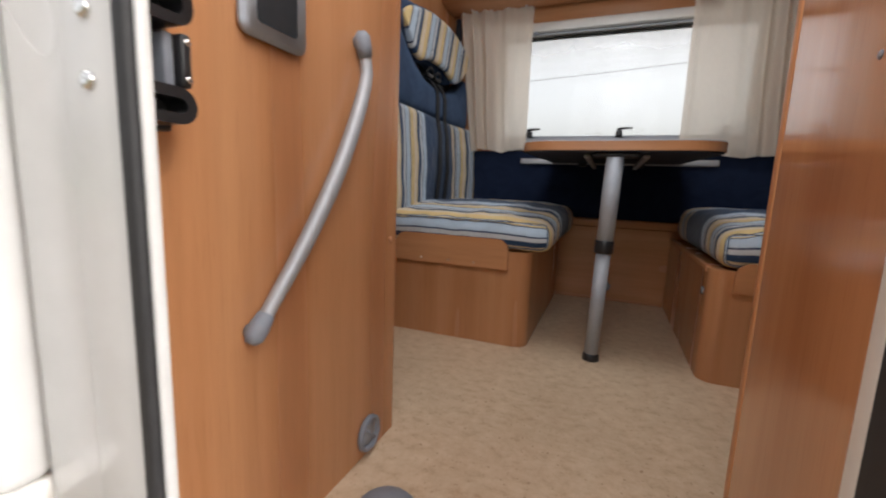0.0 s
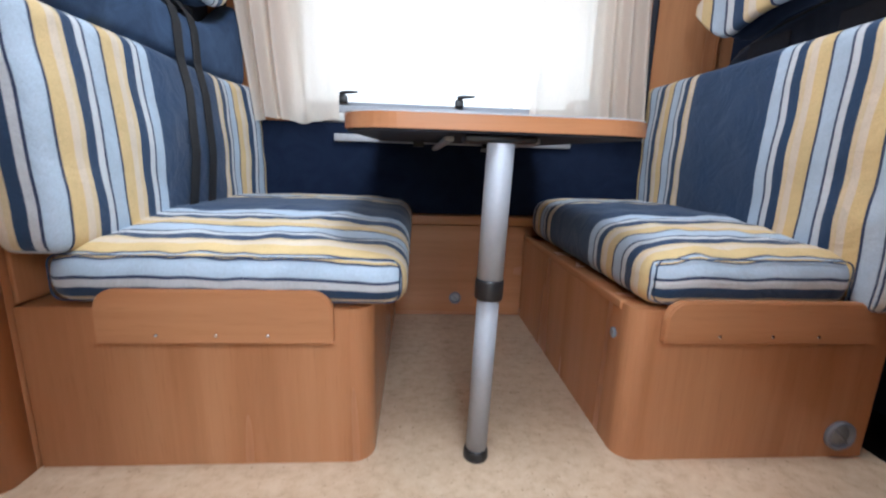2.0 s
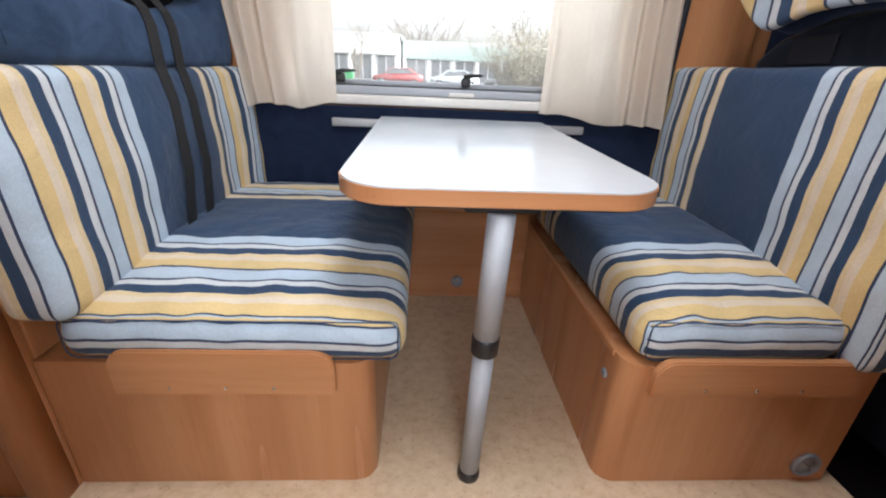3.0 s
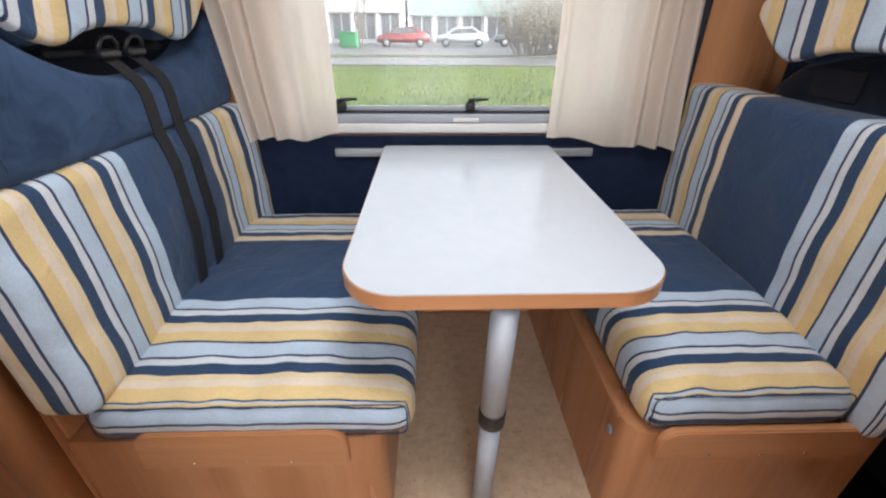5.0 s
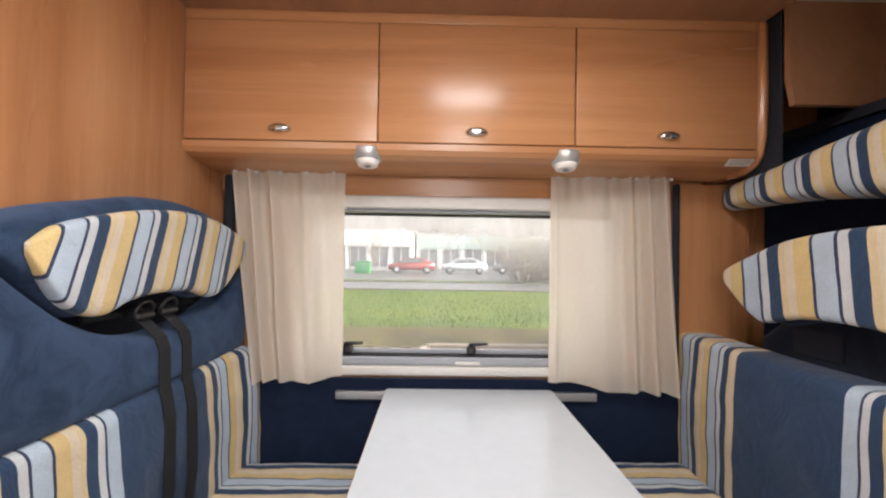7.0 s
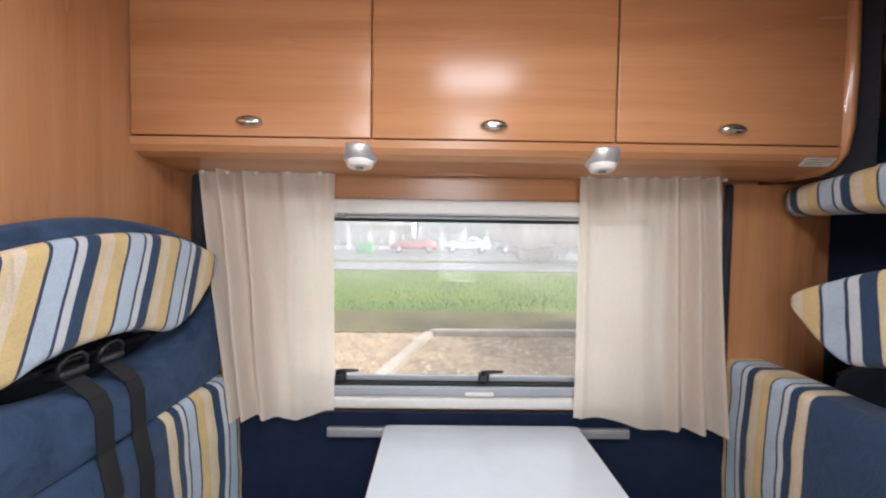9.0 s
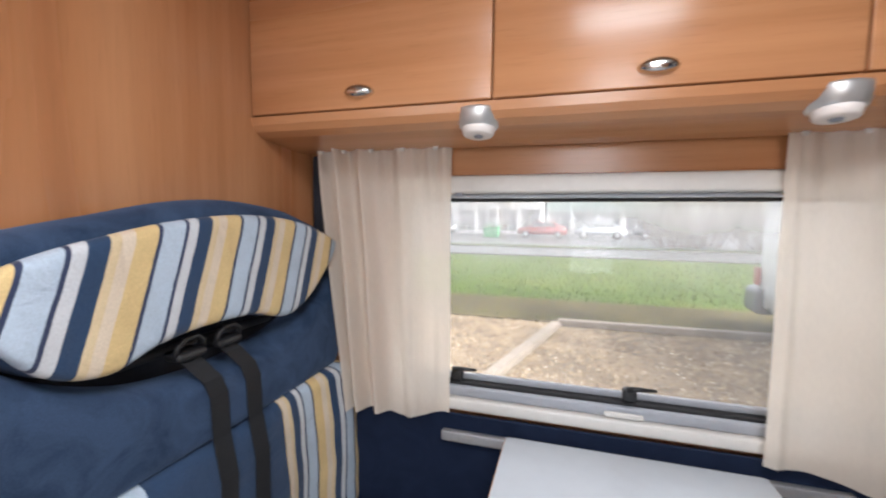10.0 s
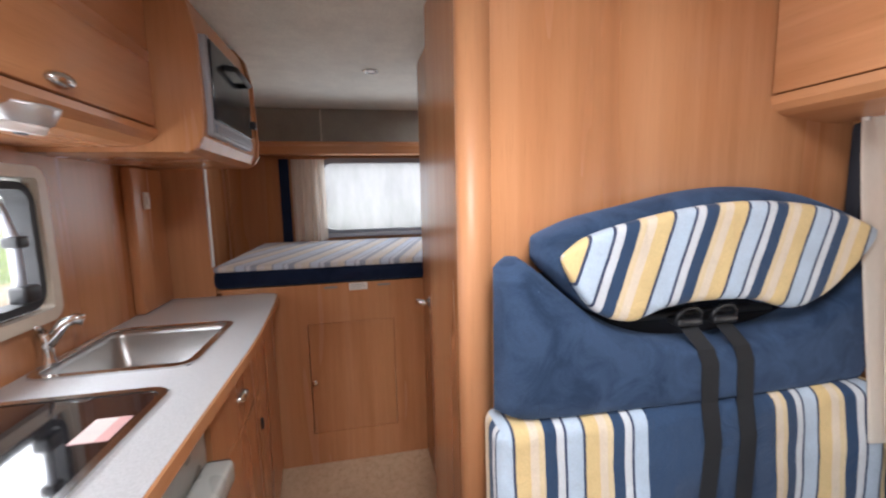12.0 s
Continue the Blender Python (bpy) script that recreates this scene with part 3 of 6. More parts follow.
soft("pull_grip", (-0.035, NY - 0.040, 0.789), (0.055, NY - 0.031, 0.804), 0.0045, white_plastic, window_1)
soft("screen_cassette", (-0.60, NY - 0.05, 1.342), (0.59, NY - 0.013, 1.388), 0.01, white_plastic, window_1, "white insect screen cassette")
soft("screen_bar", (-0.585, NY - 0.030, 1.3305), (0.575, NY - 0.018, 1.340), 0.005, silver_paint, window_1, "grey pull bar of the screen")
soft("screen_clip", (-0.425, NY - 0.045, 1.333), (-0.400, NY - 0.034, 1.349), 0.004, grey_plastic, window_1)
for x in (-0.42, 0.026, 0.47):
    window_catch((x, NY + 0.005, 0.838), window_1)

# kitchen window
window_2 = thing("window_2", (-1.03, SY, 1.01), "kitchen window with a cream surround and black rubber frame", "window", kind="structure")
pane = box("pane", (KWIN[0] + 0.003, SY - 0.05, KWIN[2] + 0.003), (KWIN[1] - 0.003, SY - 0.046, KWIN[3] - 0.003), pane_clear, window_2, r=0.001)
pane.visible_shadow = False
ring_frame("window_frame", 1, SY - 0.01, SY + 0.022, KWIN, 0.032, cream_plastic, window_2, 0.012, "cream plastic surround")
ring_frame("gasket", 1, SY - 0.04, SY + 0.015, (KWIN[0] + 0.03, KWIN[1] - 0.03, KWIN[2] + 0.03, KWIN[3] - 0.03), 0.02, rubber, window_2, 0.035, "black rubber window frame")
tube("stay", [(-1.257, SY - 0.01, 1.32), (-1.267, SY + 0.01, 1.22), (-1.267, SY + 0.01, 1.10)], 0.010, silver_paint, window_2, "grey window stay", 10)
soft("catch", (-1.297, SY - 0.01, 1.06), (-1.242, SY + 0.035, 1.105), 0.01, black_plastic, window_2, "black window catch")
soft("catch", (-1.287, SY - 0.01, 1.20), (-1.247, SY + 0.03, 1.23), 0.008, black_plastic, window_2, "black stay knob")

# rear window over the bed
window_3 = thing("window_3", (-3.12, 0, 1.07), "misted rear window with rounded corners over the bed", "window", kind="structure")
pane = box("pane", (-3.155, RWIN[0] + 0.003, RWIN[2] + 0.003), (-3.151, RWIN[1] - 0.003, RWIN[3] - 0.003), pane_frost, window_3, r=0.001)
pane.visible_shadow = False
ring_frame("window_frame", 0, -3.125, -3.10, RWIN, 0.03, grey_plastic, window_3, 0.075, inset=0.006)
soft("sill", (-3.115, RWIN[0] - 0.03, 1.03), (-3.085, RWIN[1] + 0.03, 1.058), 0.006, silver_paint, window_3, "grey blind cassette below the pane")

# roof hatches, both unseen; the rear one is added to light the bed end
for HA in (HATCH, ADDED_HATCH):
    hatch = thing("roof_hatch", ((HA[0] + HA[1]) / 2, (HA[2] + HA[3]) / 2, TOP), "unseen white framed roof hatch with a milky dome", "roof hatch", kind="structure")
    ring_frame("frame", 2, TOP - 0.012, TOP + 0.003, HA, 0.05, white_plastic, hatch, 0.03)
    dome = box("dome", (HA[0] + 0.004, HA[2] + 0.004, 2.0), (HA[1] - 0.004, HA[3] - 0.004, 2.006), pane_frost, hatch, r=0.002)
    dome.visible_shadow = False

# ---- entrance ----
# flange round the doorway, rubber seal and the open leaf
door_frame = thing("door_frame", (-0.06, -1.2, 0), "white door frame with screws and a black rubber seal", "door frame", kind="structure")
soft("jamb", (-0.396, -1.2155, -0.2), (-0.2515, -1.2065, 1.86), 0.003, gelcoat, door_frame)
soft("flange", (-0.319, -1.2195, -0.2), (-0.2645, -1.2158, 1.86), 0.0015, gelcoat, door_frame, "white screwed flange")
soft("jamb", (0.176, -1.215, -0.2), (0.262, -1.2005, 1.86), 0.004, gelcoat, door_frame, "white screwed flange")
soft("lintel", (-0.392, -1.215, 1.812), (0.262, -1.2012, 1.88), 0.004, gelcoat, door_frame)
soft("seal", (-0.264, -1.2235, 0.0), (-0.2510, -1.2158, 1.80), 0.005, rubber, door_frame, "black rubber door seal")
soft("seal", (0.1655, -1.2225, 0.0), (0.1755, -1.186, 1.80), 0.005, rubber, door_frame, "black rubber door seal")
soft("inner_lip", (0.198, -1.0185, 0.0), (0.2035, -1.0, 1.80), 0.002, white_plastic, door_frame, "white inner lip")
soft("door_gasket", (0.1975, -1.185, 0.0), (0.2035, -1.019, 1.80), 0.002, rubber, door_frame, "black rubber inner gasket")
soft("sill", (-0.30, -1.2, -0.30), (0.175, -1.141, -0.292), 0.003, alu, door_frame, "aluminium door sill")
for z in (0.12, 0.24, 0.598, 0.640, 0.9, 1.2, 1.5):
    lathe("screw", (-0.293, -1.2196, z), (0, -1, 0), [(0.0065, 0), (0.006, 0.002), (0.003, 0.0032), (0.001, 0.0026)], chrome, door_frame, seg=10)
for z in (0.3, 0.6, 0.9, 1.2, 1.5):
    lathe("screw", (0.225, -1.2155, z), (0, -1, 0), [(0.0065, 0), (0.006, 0.002), (0.003, 0.0032), (0.001, 0.0026)], chrome, door_frame, seg=10)
leaf = thing("entrance_door", (-0.64, -1.23, 0.27), "white entrance door leaf folded back against the body", "door")
soft("leaf", (-0.90, -1.245, 0.285), (-0.405, -1.205, 1.75), 0.012, gelcoat, leaf)
soft("bottom_rail", (-0.90, -1.255, 0.262), (-0.405, -1.203, 0.284), 0.006, white_plastic, leaf, "white bottom rail")

# kitchen end panel with grab rail, switch panel and vent
PX = -0.40
end_panel = thing("kitchen_end_panel", (PX, -0.87, 0), "beech laminate end panel of the kitchen beside the entrance", "panel")
ep = prism(round_rect(-0.445, PX, -1.178, -0.606, [0, 0, 0.012, 0]), 2, 0.0, 1.92)
part("board", ep, wood_v, end_panel)
lathe("screw_cap", (PX, -0.640, 0.431), (1, 0, 0), [(0.006, 0), (0.005, 0.002), (0.001, 0.0025)], wood_edge, end_panel, seg=12)
rail = thing("grab_rail", (PX, -0.9, 0.347), "bowed aluminium grab rail with grey end caps on the wood panel", "grab rail")
arc = []
for z, y in smooth_line([(0.354, -1.003), (0.456, -0.917), (0.554, -0.846), (0.658, -0.786), (0.726, -0.759), (0.768, -0.768)], 20):
    u = (z - 0.354) / 0.414
    arc.append((PX + 0.014 + 0.005 * math.sin(math.pi * u), y, z))
tube("bar", arc, [0.0092 + 0.0035 * math.sin(math.pi * i / 20) for i in range(21)], rail_metal, rail)
for (a, b), nm in (((arc[0], arc[1]), "end_cap"), ((arc[-1], arc[-2]), "end_cap")):
    d = (Vector(a) - Vector(b)).normalized()
    tube(nm, [Vector(a) - d * 0.02, Vector(a) - d * 0.004, Vector(a) + d * 0.012, Vector(a) + d * 0.02], [0.0112, 0.0135, 0.0130, 0.007], grey_plastic, rail, "grey plastic end cap")
    lathe("foot", (PX, a[1] + d[1] * 0.004, a[2] + d[2] * 0.004), (1, 0, 0), [(0.009, 0), (0.0085, 0.010), (0.006, 0.013)], grey_plastic, rail, seg=14)
switch = thing("switch_panel", (PX, -0.958, 0.70), "grey framed switch panel with a dark display on the wood", "switch panel")
part("frame", soften(prism(round_rect(-1.012, -0.904, 0.708, 0.80, [0.014] * 4), 0, PX + 0.0005, PX + 0.014), 0.004), silver_paint, switch, "silver grey frame", True)
part("display", prism(round_rect(-0.992, -0.926, 0.724, 0.785, [0.006] * 4), 0, PX + 0.0145, PX + 0.016), smoke_plastic, switch, "dark glossy display")
vent = thing("floor_vent", (PX, -0.719, 0.0), "round grey hot air vent low on the wood panel", "vent")


def round_vent(parent, at, axis, r):
    lathe("rim", at, axis, [(r, 0.0005), (r, 0.008), (r * 0.86, 0.012), (r * 0.74, 0.006), (r * 0.72, 0.001)], grey_plastic, parent, seg=28)
    lathe("flap", at, axis, [(r * 0.7, 0.001), (r * 0.66, 0.004), (0.001, 0.005)], silver_paint, parent, seg=24)
    ax = Vector(axis)
    side = ax.orthogonal().normalized()
    if abs(side.z) > 0.5:
        side = ax.cross(side)
    a = Vector(at) + ax * 0.007
    tube("pivot_bar", [a - side * r * 0.72, a + side * r * 0.72], r * 0.07, grey_plastic, parent, seg=8)


round_vent(vent, (PX, -0.719, 0.045), (1, 0, 0), 0.036)
lock = thing("door_lock", (-0.36, -1.10, 0.59), "black plastic door catch with slots on the jamb", "lock")
soft("back_plate", (-0.3995, -1.204, 0.584), (-0.386, -1.100, 0.708), 0.004, black_plastic, lock)
for z0, z1 in ((0.5850, 0.6200), (0.6680, 0.7070)):
    ring_frame("housing", 0, -0.386, -0.346, (-1.192, -1.114, z0 + 0.012, z1 - 0.010), 0.0095, black_plastic, lock, 0.007, "black housing round a slot")
    soft("slot_floor", (-0.3858, -1.194, z0 + 0.008), (-0.374, -1.112, z1 - 0.007), 0.002, rubber, lock, "dark bottom of the slot")
    soft("slot_lip", (-0.3738, -1.192, z0 + 0.012), (-0.356, -1.182, z1 - 0.011), 0.002, grey_plastic, lock, "grey inner lip")
soft("latch", (-0.3855, -1.204, 0.6205), (-0.346, -1.150, 0.6675), 0.005, grey_plastic, lock, "grey latch block")
soft("latch_bar", (-0.3855, -1.146, 0.6215), (-0.358, -1.139, 0.6665), 0.002, grey_plastic, lock, "grey upright bar")
soft("slot", (-0.3855, -1.138, 0.622), (-0.376, -1.126, 0.666), 0.002, rubber, lock, "dark gap behind the bars")
soft("latch_bar", (-0.3855, -1.125, 0.6215), (-0.358, -1.116, 0.6665), 0.002, grey_plastic, lock, "grey upright bar")
soft("side_bar", (-0.3855, -1.115, 0.6205), (-0.350, -1.104, 0.6675), 0.004, black_plastic, lock)
for z in (0.628, 0.660):
    lathe("rivet", (-0.350, -1.109, z), (1, 0, 0), [(0.0035, 0), (0.003, 0.0012), (0.001, 0.0016)], chrome, lock, seg=10)
# the foot of something grey on the floor by the doorway
knob = thing("door_stop", (-0.29, -0.84, 0.0), "rounded grey plastic stop on the vinyl floor", "door stop")
lathe("dome", (-0.285, -0.845, 0.0), (0, 0, 1), [(0.055, 0.0), (0.054, 0.008), (0.045, 0.018), (0.02, 0.024), (0.001, 0.025)], grey_plastic, knob)

# tall side panel on the other side of the doorway
side_panel = thing("entrance_side_panel", (0.215, -0.93, 0), "beech laminate panel between entrance and cab", "panel")
sp = prism(round_rect(0.205, 0.235, -1.128, -0.727, [0, 0, 0.013, 0.013]), 2, 0.0, 1.92)
part("board", sp, wood_gloss, side_panel)
soft("edge_band", (0.2030, -0.7460, 0.0), (0.2370, -0.7255, 1.918), 0.006, wood_edge, side_panel, "pale rounded edge band")
lathe("screw_cap", (0.205, -0.985, 0.70), (-1, 0, 0), [(0.005, 0), (0.004, 0.0015), (0.001, 0.002)], grey_plastic, side_panel, seg=10)
lathe("screw_cap", (0.205, -0.93, 0.66), (-1, 0, 0), [(0.004, 0), (0.003, 0.001), (0.001, 0.0015)], grey_plastic, side_panel, seg=10)

# ---- dinette ----
def dinette_bench(x0, x1, y0, y1, top, lip0, lip1, rise, corner, name_label, lip_label):
    b = thing("dinette_bench", ((x0 + x1) / 2, (y0 + y1) / 2, 0), name_label, "bench", "dinette benches")
    radii = [0, 0.045, 0, 0] if corner > 0 else [0.045, 0, 0, 0]
    part("box", prism(round_rect(x0, x1, y0, y1, radii, 8), 2, 0.0, top), wood_v, b)
    lip = prism(round_rect(lip0, lip1, top - 0.062, top + rise, [0.004, 0.004, 0.04, 0.04]), 1, y0 - 0.022, y0 - 0.001)
    part("cushion_stop", soften(lip, 0.003), wood_h, b, lip_label)
    for u in (0.25, 0.5, 0.72):
        x = lip0 + (lip1 - lip0) * u
        lathe("screw", (x, y0 - 0.0221, top - 0.045), (0, -1, 0), [(0.004, 0), (0.0035, 0.001), (0.001, 0.0012)], chrome, b, seg=8)
    return b


LB = dinette_bench(-0.862, -0.215, -0.012, 0.832, 0.333, -0.712, -0.288, 0.042, 1, "beech laminate bench box with a rounded corner beside the partition", "raised wooden cushion stop")
RB = dinette_bench(0.300, 0.862, -0.022, 0.832, 0.338, 0.356, 0.80, 0.026, -1, "beech laminate bench box with a rounded corner beside the cab", "raised wooden cushion stop")
soft("edge_strip", (0.296, 0.03, 0.322), (0.312, 0.83, 0.342), 0.004, wood_y, RB, "pale edging along the top")
rv = thing("floor_vent", (0.798, -0.022, 0.0), "round grey hot air vent low on the bench", "vent")
round_vent(rv, (0.798, -0.022, 0.055), (0, -1, 0), 0.034)
lk = thing("bench_catch", (0.30, 0.045, 0.25), "small grey push catch on the bench side", "catch")
lathe("button", (0.30, 0.05, 0.262), (-1, 0, 0), [(0.012, 0), (0.011, 0.004), (0.006, 0.005), (0.001, 0.003)], grey_plastic, lk, seg=14)

CR = 0.045


def seat_cushion(x0, x1, y0, y1, z0, z1, edge, label):
    """Striped seat cushion; edge is the side at the aisle, which is more rounded."""
    c = thing("seat_cushion", ((x0 + x1) / 2, (y0 + y1) / 2, z0), label, "cushion", "seat cushions")

    def across(p, nrm):
        if nrm == (1, 0):
            return y0 + 0.02 - (z1 - p.z) * 0.95
        return p.y

    def deform(q):
        u = (q.x - x0) / (x1 - x0)
        w = (q.y - y0) / (y1 - y0)
        h = (q.z - z0) / (z1 - z0)
        crown = 16 * u * (1 - u) * w * (1 - w)
        q.z += h * (0.036 * min(1.0, max(0.0, (q.y - 0.0) / 0.3)) + 0.006 * crown - 0.004 + 0.004 * noise.noise((q.x * 9, q.y * 11, 3.1)) + 0.006 * noise.noise((q.x * 22, q.y * 26, 8.4)) * (1 - 0.6 * w) + 0.005 * noise.noise((q.x * 4, q.y * 30, 1.7)) * u)
        f = u if edge > 0 else 1 - u
        q.z -= h * 0.014 * max(0.0, f - 0.75) / 0.25
        q.y -= (1 - abs(2 * h - 1)) * 0.006 * (1 - w)
        return q

    soft("cover", (x0, y0, z0), (x1, y1, z1), CR, stripes, c, n=34, across=across, deform=deform)
    inset = 0.014
    loop = []
    for u, v in round_rect(x0 + inset, x1 - inset, z0 + inset, z1 - inset - 0.004, [0.02] * 4, 4):
        loop.append((u, y0 + 0.003, v))
    loop.append(loop[0])
    tube("piping", loop, 0.0015, piping, c, "navy piping", 6)
    return c


seat_cushion(-0.800, -0.150, -0.022, 0.835, 0.336, 0.452, 1, "blue, yellow and white striped seat cushion with a navy band")
seat_cushion(0.318, 0.756, -0.025, 0.835, 0.341, 0.462, -1, "striped blue and yellow seat cushion with rounded aisle edge")


def back_cushion(front0, front1, thick, y0, y1, z0, z1, side, label):
    """Striped backrest; its face runs from x = front0 at the bottom to front1 at the top, facing the aisle (side)."""
    c = thing("back_cushion", (front0, (y0 + y1) / 2, z0), label, "cushion", "back cushions")
    lo_x, hi_x = (front0 - thick, front0) if side > 0 else (front0, front0 + thick)

    def across(p, nrm):
        if nrm == (1, 0):
            return y0 + 0.015 - abs(p.x - (hi_x if side > 0 else lo_x)) * 1.0
        return p.y

    def deform(q):
        h = (q.z - z0) / (z1 - z0)
        w = (q.y - y0) / (y1 - y0)
        d = ((q.x - lo_x) if side > 0 else (hi_x - q.x)) / thick
        q.x += (front1 - front0) * h + side * d * (0.014 * 16 * h * (1 - h) * w * (1 - w) + 0.007 * noise.noise((q.y * 5, q.z * 9, 7.7)) + 0.004 * noise.noise((q.y * 17, q.z * 12, 2.7)))
        q.z += 0.004 * noise.noise((q.y * 6, 2.2, 0.4)) * h
        if side > 0:
            e = min(1.0, max(0.0, (q.y - 0.68) / 0.18))
            q.x += 0.034 * d * e * e * (3 - 2 * e)
        return q

    soft("cover", (lo_x, y0, z0), (hi_x, y1, z1), 0.028, stripes, c, n=28, across=across, deform=deform)
    return c


back_cushion(-0.735, -0.752, 0.115, -0.045, 0.885, 0.435, 0.858, 1, "striped backrest cushion with a navy middle below the bolster")
back_cushion(0.757, 0.757, 0.125, -0.06, 0.905, 0.343, 0.920, -1, "striped backrest cushion with a navy middle leaning to the cab")
gap = box("seat_rear_board", (-0.862, -0.01, 0.338), (-0.853, 0.83, 0.86), wood_v)
tagged(gap, "beech board behind the striped backrest", "panel")


# bolster, headrest and belts on the partition side
bolster = thing("bolster", (-0.80, 0.42, 0.85), "navy suede bolster with a scooped top edge on the partition", "bolster")
pad("pad", [(-0.035, 1.165), (0.0, 1.187), (0.035, 1.168), (0.101, 1.111), (0.175, 1.054), (0.293, 1.004), (0.43, 0.985), (0.58, 0.995), (0.726, 1.035), (0.86, 1.124), (0.885, 1.13)],
    [(-0.035, 0.875), (0.02, 0.853), (0.3, 0.850), (0.885, 0.845)], -0.812, 0.115, navy_suede, bolster, power=0.28, nu=60, nv=18, ends=0.06)
tube("seam", [(-0.7566, 0.036 + 0.004 * math.sin(i), 1.125 - 0.03 * i) for i in range(9)], 0.0014, navy_suede, bolster, "stitched seam", 6)
SCALE_H, LEAN_H, END_H = -0.873, 0.325, 0.290
head = thing("headrest", (-0.78, 0.44, 1.05), "leaf-shaped striped headrest with a navy back above the seat belts", "headrest", "headrests")
HT = [(0.080, 1.188), (0.13, 1.222), (0.25, 1.254), (0.372, 1.274), (0.503, 1.281), (0.644, 1.270), (0.74, 1.246), (0.835, 1.208)]
HB = [(0.080, 1.181), (0.106, 1.132), (0.15, 1.078), (0.225, 1.052), (0.30, 1.072), (0.39, 1.081), (0.52, 1.074), (0.622, 1.049), (0.711, 1.084), (0.835, 1.200)]
pad("face", HT, HB, -0.760, 0.034, stripes_all, head, "striped face of the headrest", across=lambda y, z: SCALE_H * (y - LEAN_H * (z - 1.2) - END_H) + 0.134 - 0.145 * 3, power=0.16, nu=100, nv=18, ends=0.09)
pad("back", [(0.043 if i == 0 else y, z + 0.016 + 0.014 * math.sin(math.pi * (y - 0.05) / 0.8) + (0.012 if i < 2 else 0)) for i, (y, z) in enumerate(HT)],
    [(0.043, 1.182)] + [(y, z - 0.002) for y, z in HB[2:]], -0.815, 0.10, navy_suede, head, "navy suede back", power=0.30, nu=60, nv=14, ends=0.06)


def seat_belt(y, lean):
    b = thing("seat_belt", (-0.74, y, 0.45), "black webbing seat belt hanging over the backrest", "seat belt", "seat belts")
    g = y - 0.036
    pts = [(-0.800, g, 1.032), (-0.775, g + 0.006, 1.010), (-0.7545, g + 0.022, 0.978), (-0.7505, y - 0.004, 0.945), (-0.7505, y, 0.86), (-0.735, y, 0.78), (-0.716, y + lean * 0.45, 0.62), (-0.716, y + lean * 0.9, 0.50), (-0.720, y + lean, 0.458)]
    verts, faces = [], []
    for i, p in enumerate(pts):
        for dy in (-0.0205, 0.0205):
            verts.append((p[0], p[1] + dy, p[2]))
            verts.append((p[0] - 0.002, p[1] + dy, p[2]))
    for i in range(len(pts) - 1):
        a, c = 4 * i, 4 * i + 4
        faces += [(a, a + 2, c + 2, c), (a + 1, c + 1, c + 3, a + 3), (a, c, c + 1, a + 1), (a + 2, a + 3, c + 3, c + 2)]
    link_mesh("webbing", verts, faces, belt_web, b)
    soft("reel_guide", (-0.812, g - 0.030, 1.022), (-0.772, g + 0.030, 1.038), 0.007, black_plastic, b, "black belt guide")
    tube("guide_loop", [(-0.785, g - 0.029, 1.030), (-0.778, g - 0.027, 1.050), (-0.776, g - 0.012, 1.062), (-0.776, g + 0.012, 1.062), (-0.778, g + 0.027, 1.050), (-0.785, g + 0.029, 1.030)], 0.005, black_plastic, b, "black plastic loop", 8)
    soft("buckle", (-0.728, y + lean - 0.028, 0.462), (-0.700, y + lean + 0.028, 0.485), 0.006, black_plastic, b, "black buckle plate")


seat_belt(0.420, -0.065)
seat_belt(0.508, -0.055)
reel = thing("belt_bracket", (-0.85, 0.45, 1.0), "black belt bracket behind the headrest", "bracket")
soft("plate", (-0.8655, 0.05, 0.93), (-0.852, 0.82, 1.14), 0.005, dark_lining, reel)
tube("crossbar", [(-0.825, 0.27, 1.035), (-0.825, 0.64, 1.035)], 0.009, black_plastic, reel, "black steel crossbar", 10)

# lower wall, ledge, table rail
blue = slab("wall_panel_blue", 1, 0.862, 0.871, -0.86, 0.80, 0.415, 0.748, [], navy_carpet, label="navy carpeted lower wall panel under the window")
ledge = soft("wall_ledge", (-0.860, 0.828, 0.375), (0.86, 0.916, 0.412), 0.006, wood_h)
tagged(ledge, "narrow beech ledge along the wall between the benches", "ledge", kind="structure")
low = slab("wall_panel_low", 1, 0.838, 0.916, -0.213, 0.298, 0.002, 0.372, [], wood_h, label="beech lower wall panel between the benches")
wv = thing("floor_vent", (0.029, 0.836, 0.0), "small round grey vent in the low wall panel", "vent")
round_vent(wv, (0.03, 0.837, 0.075), (0, -1, 0), 0.024)
trail = thing("table_rail", (0.01, 0.85, 0.69), "aluminium wall rail that holds the table", "rail")
soft("channel", (-0.445, 0.842, 0.680), (0.458, 0.861, 0.708), 0.004, alu, trail)
for x in (-0.13, 0.13):
    soft("hook", (x - 0.02, 0.815, 0.668), (x + 0.02, 0.8415, 0.688), 0.004, black_plastic, trail, "black table hook")

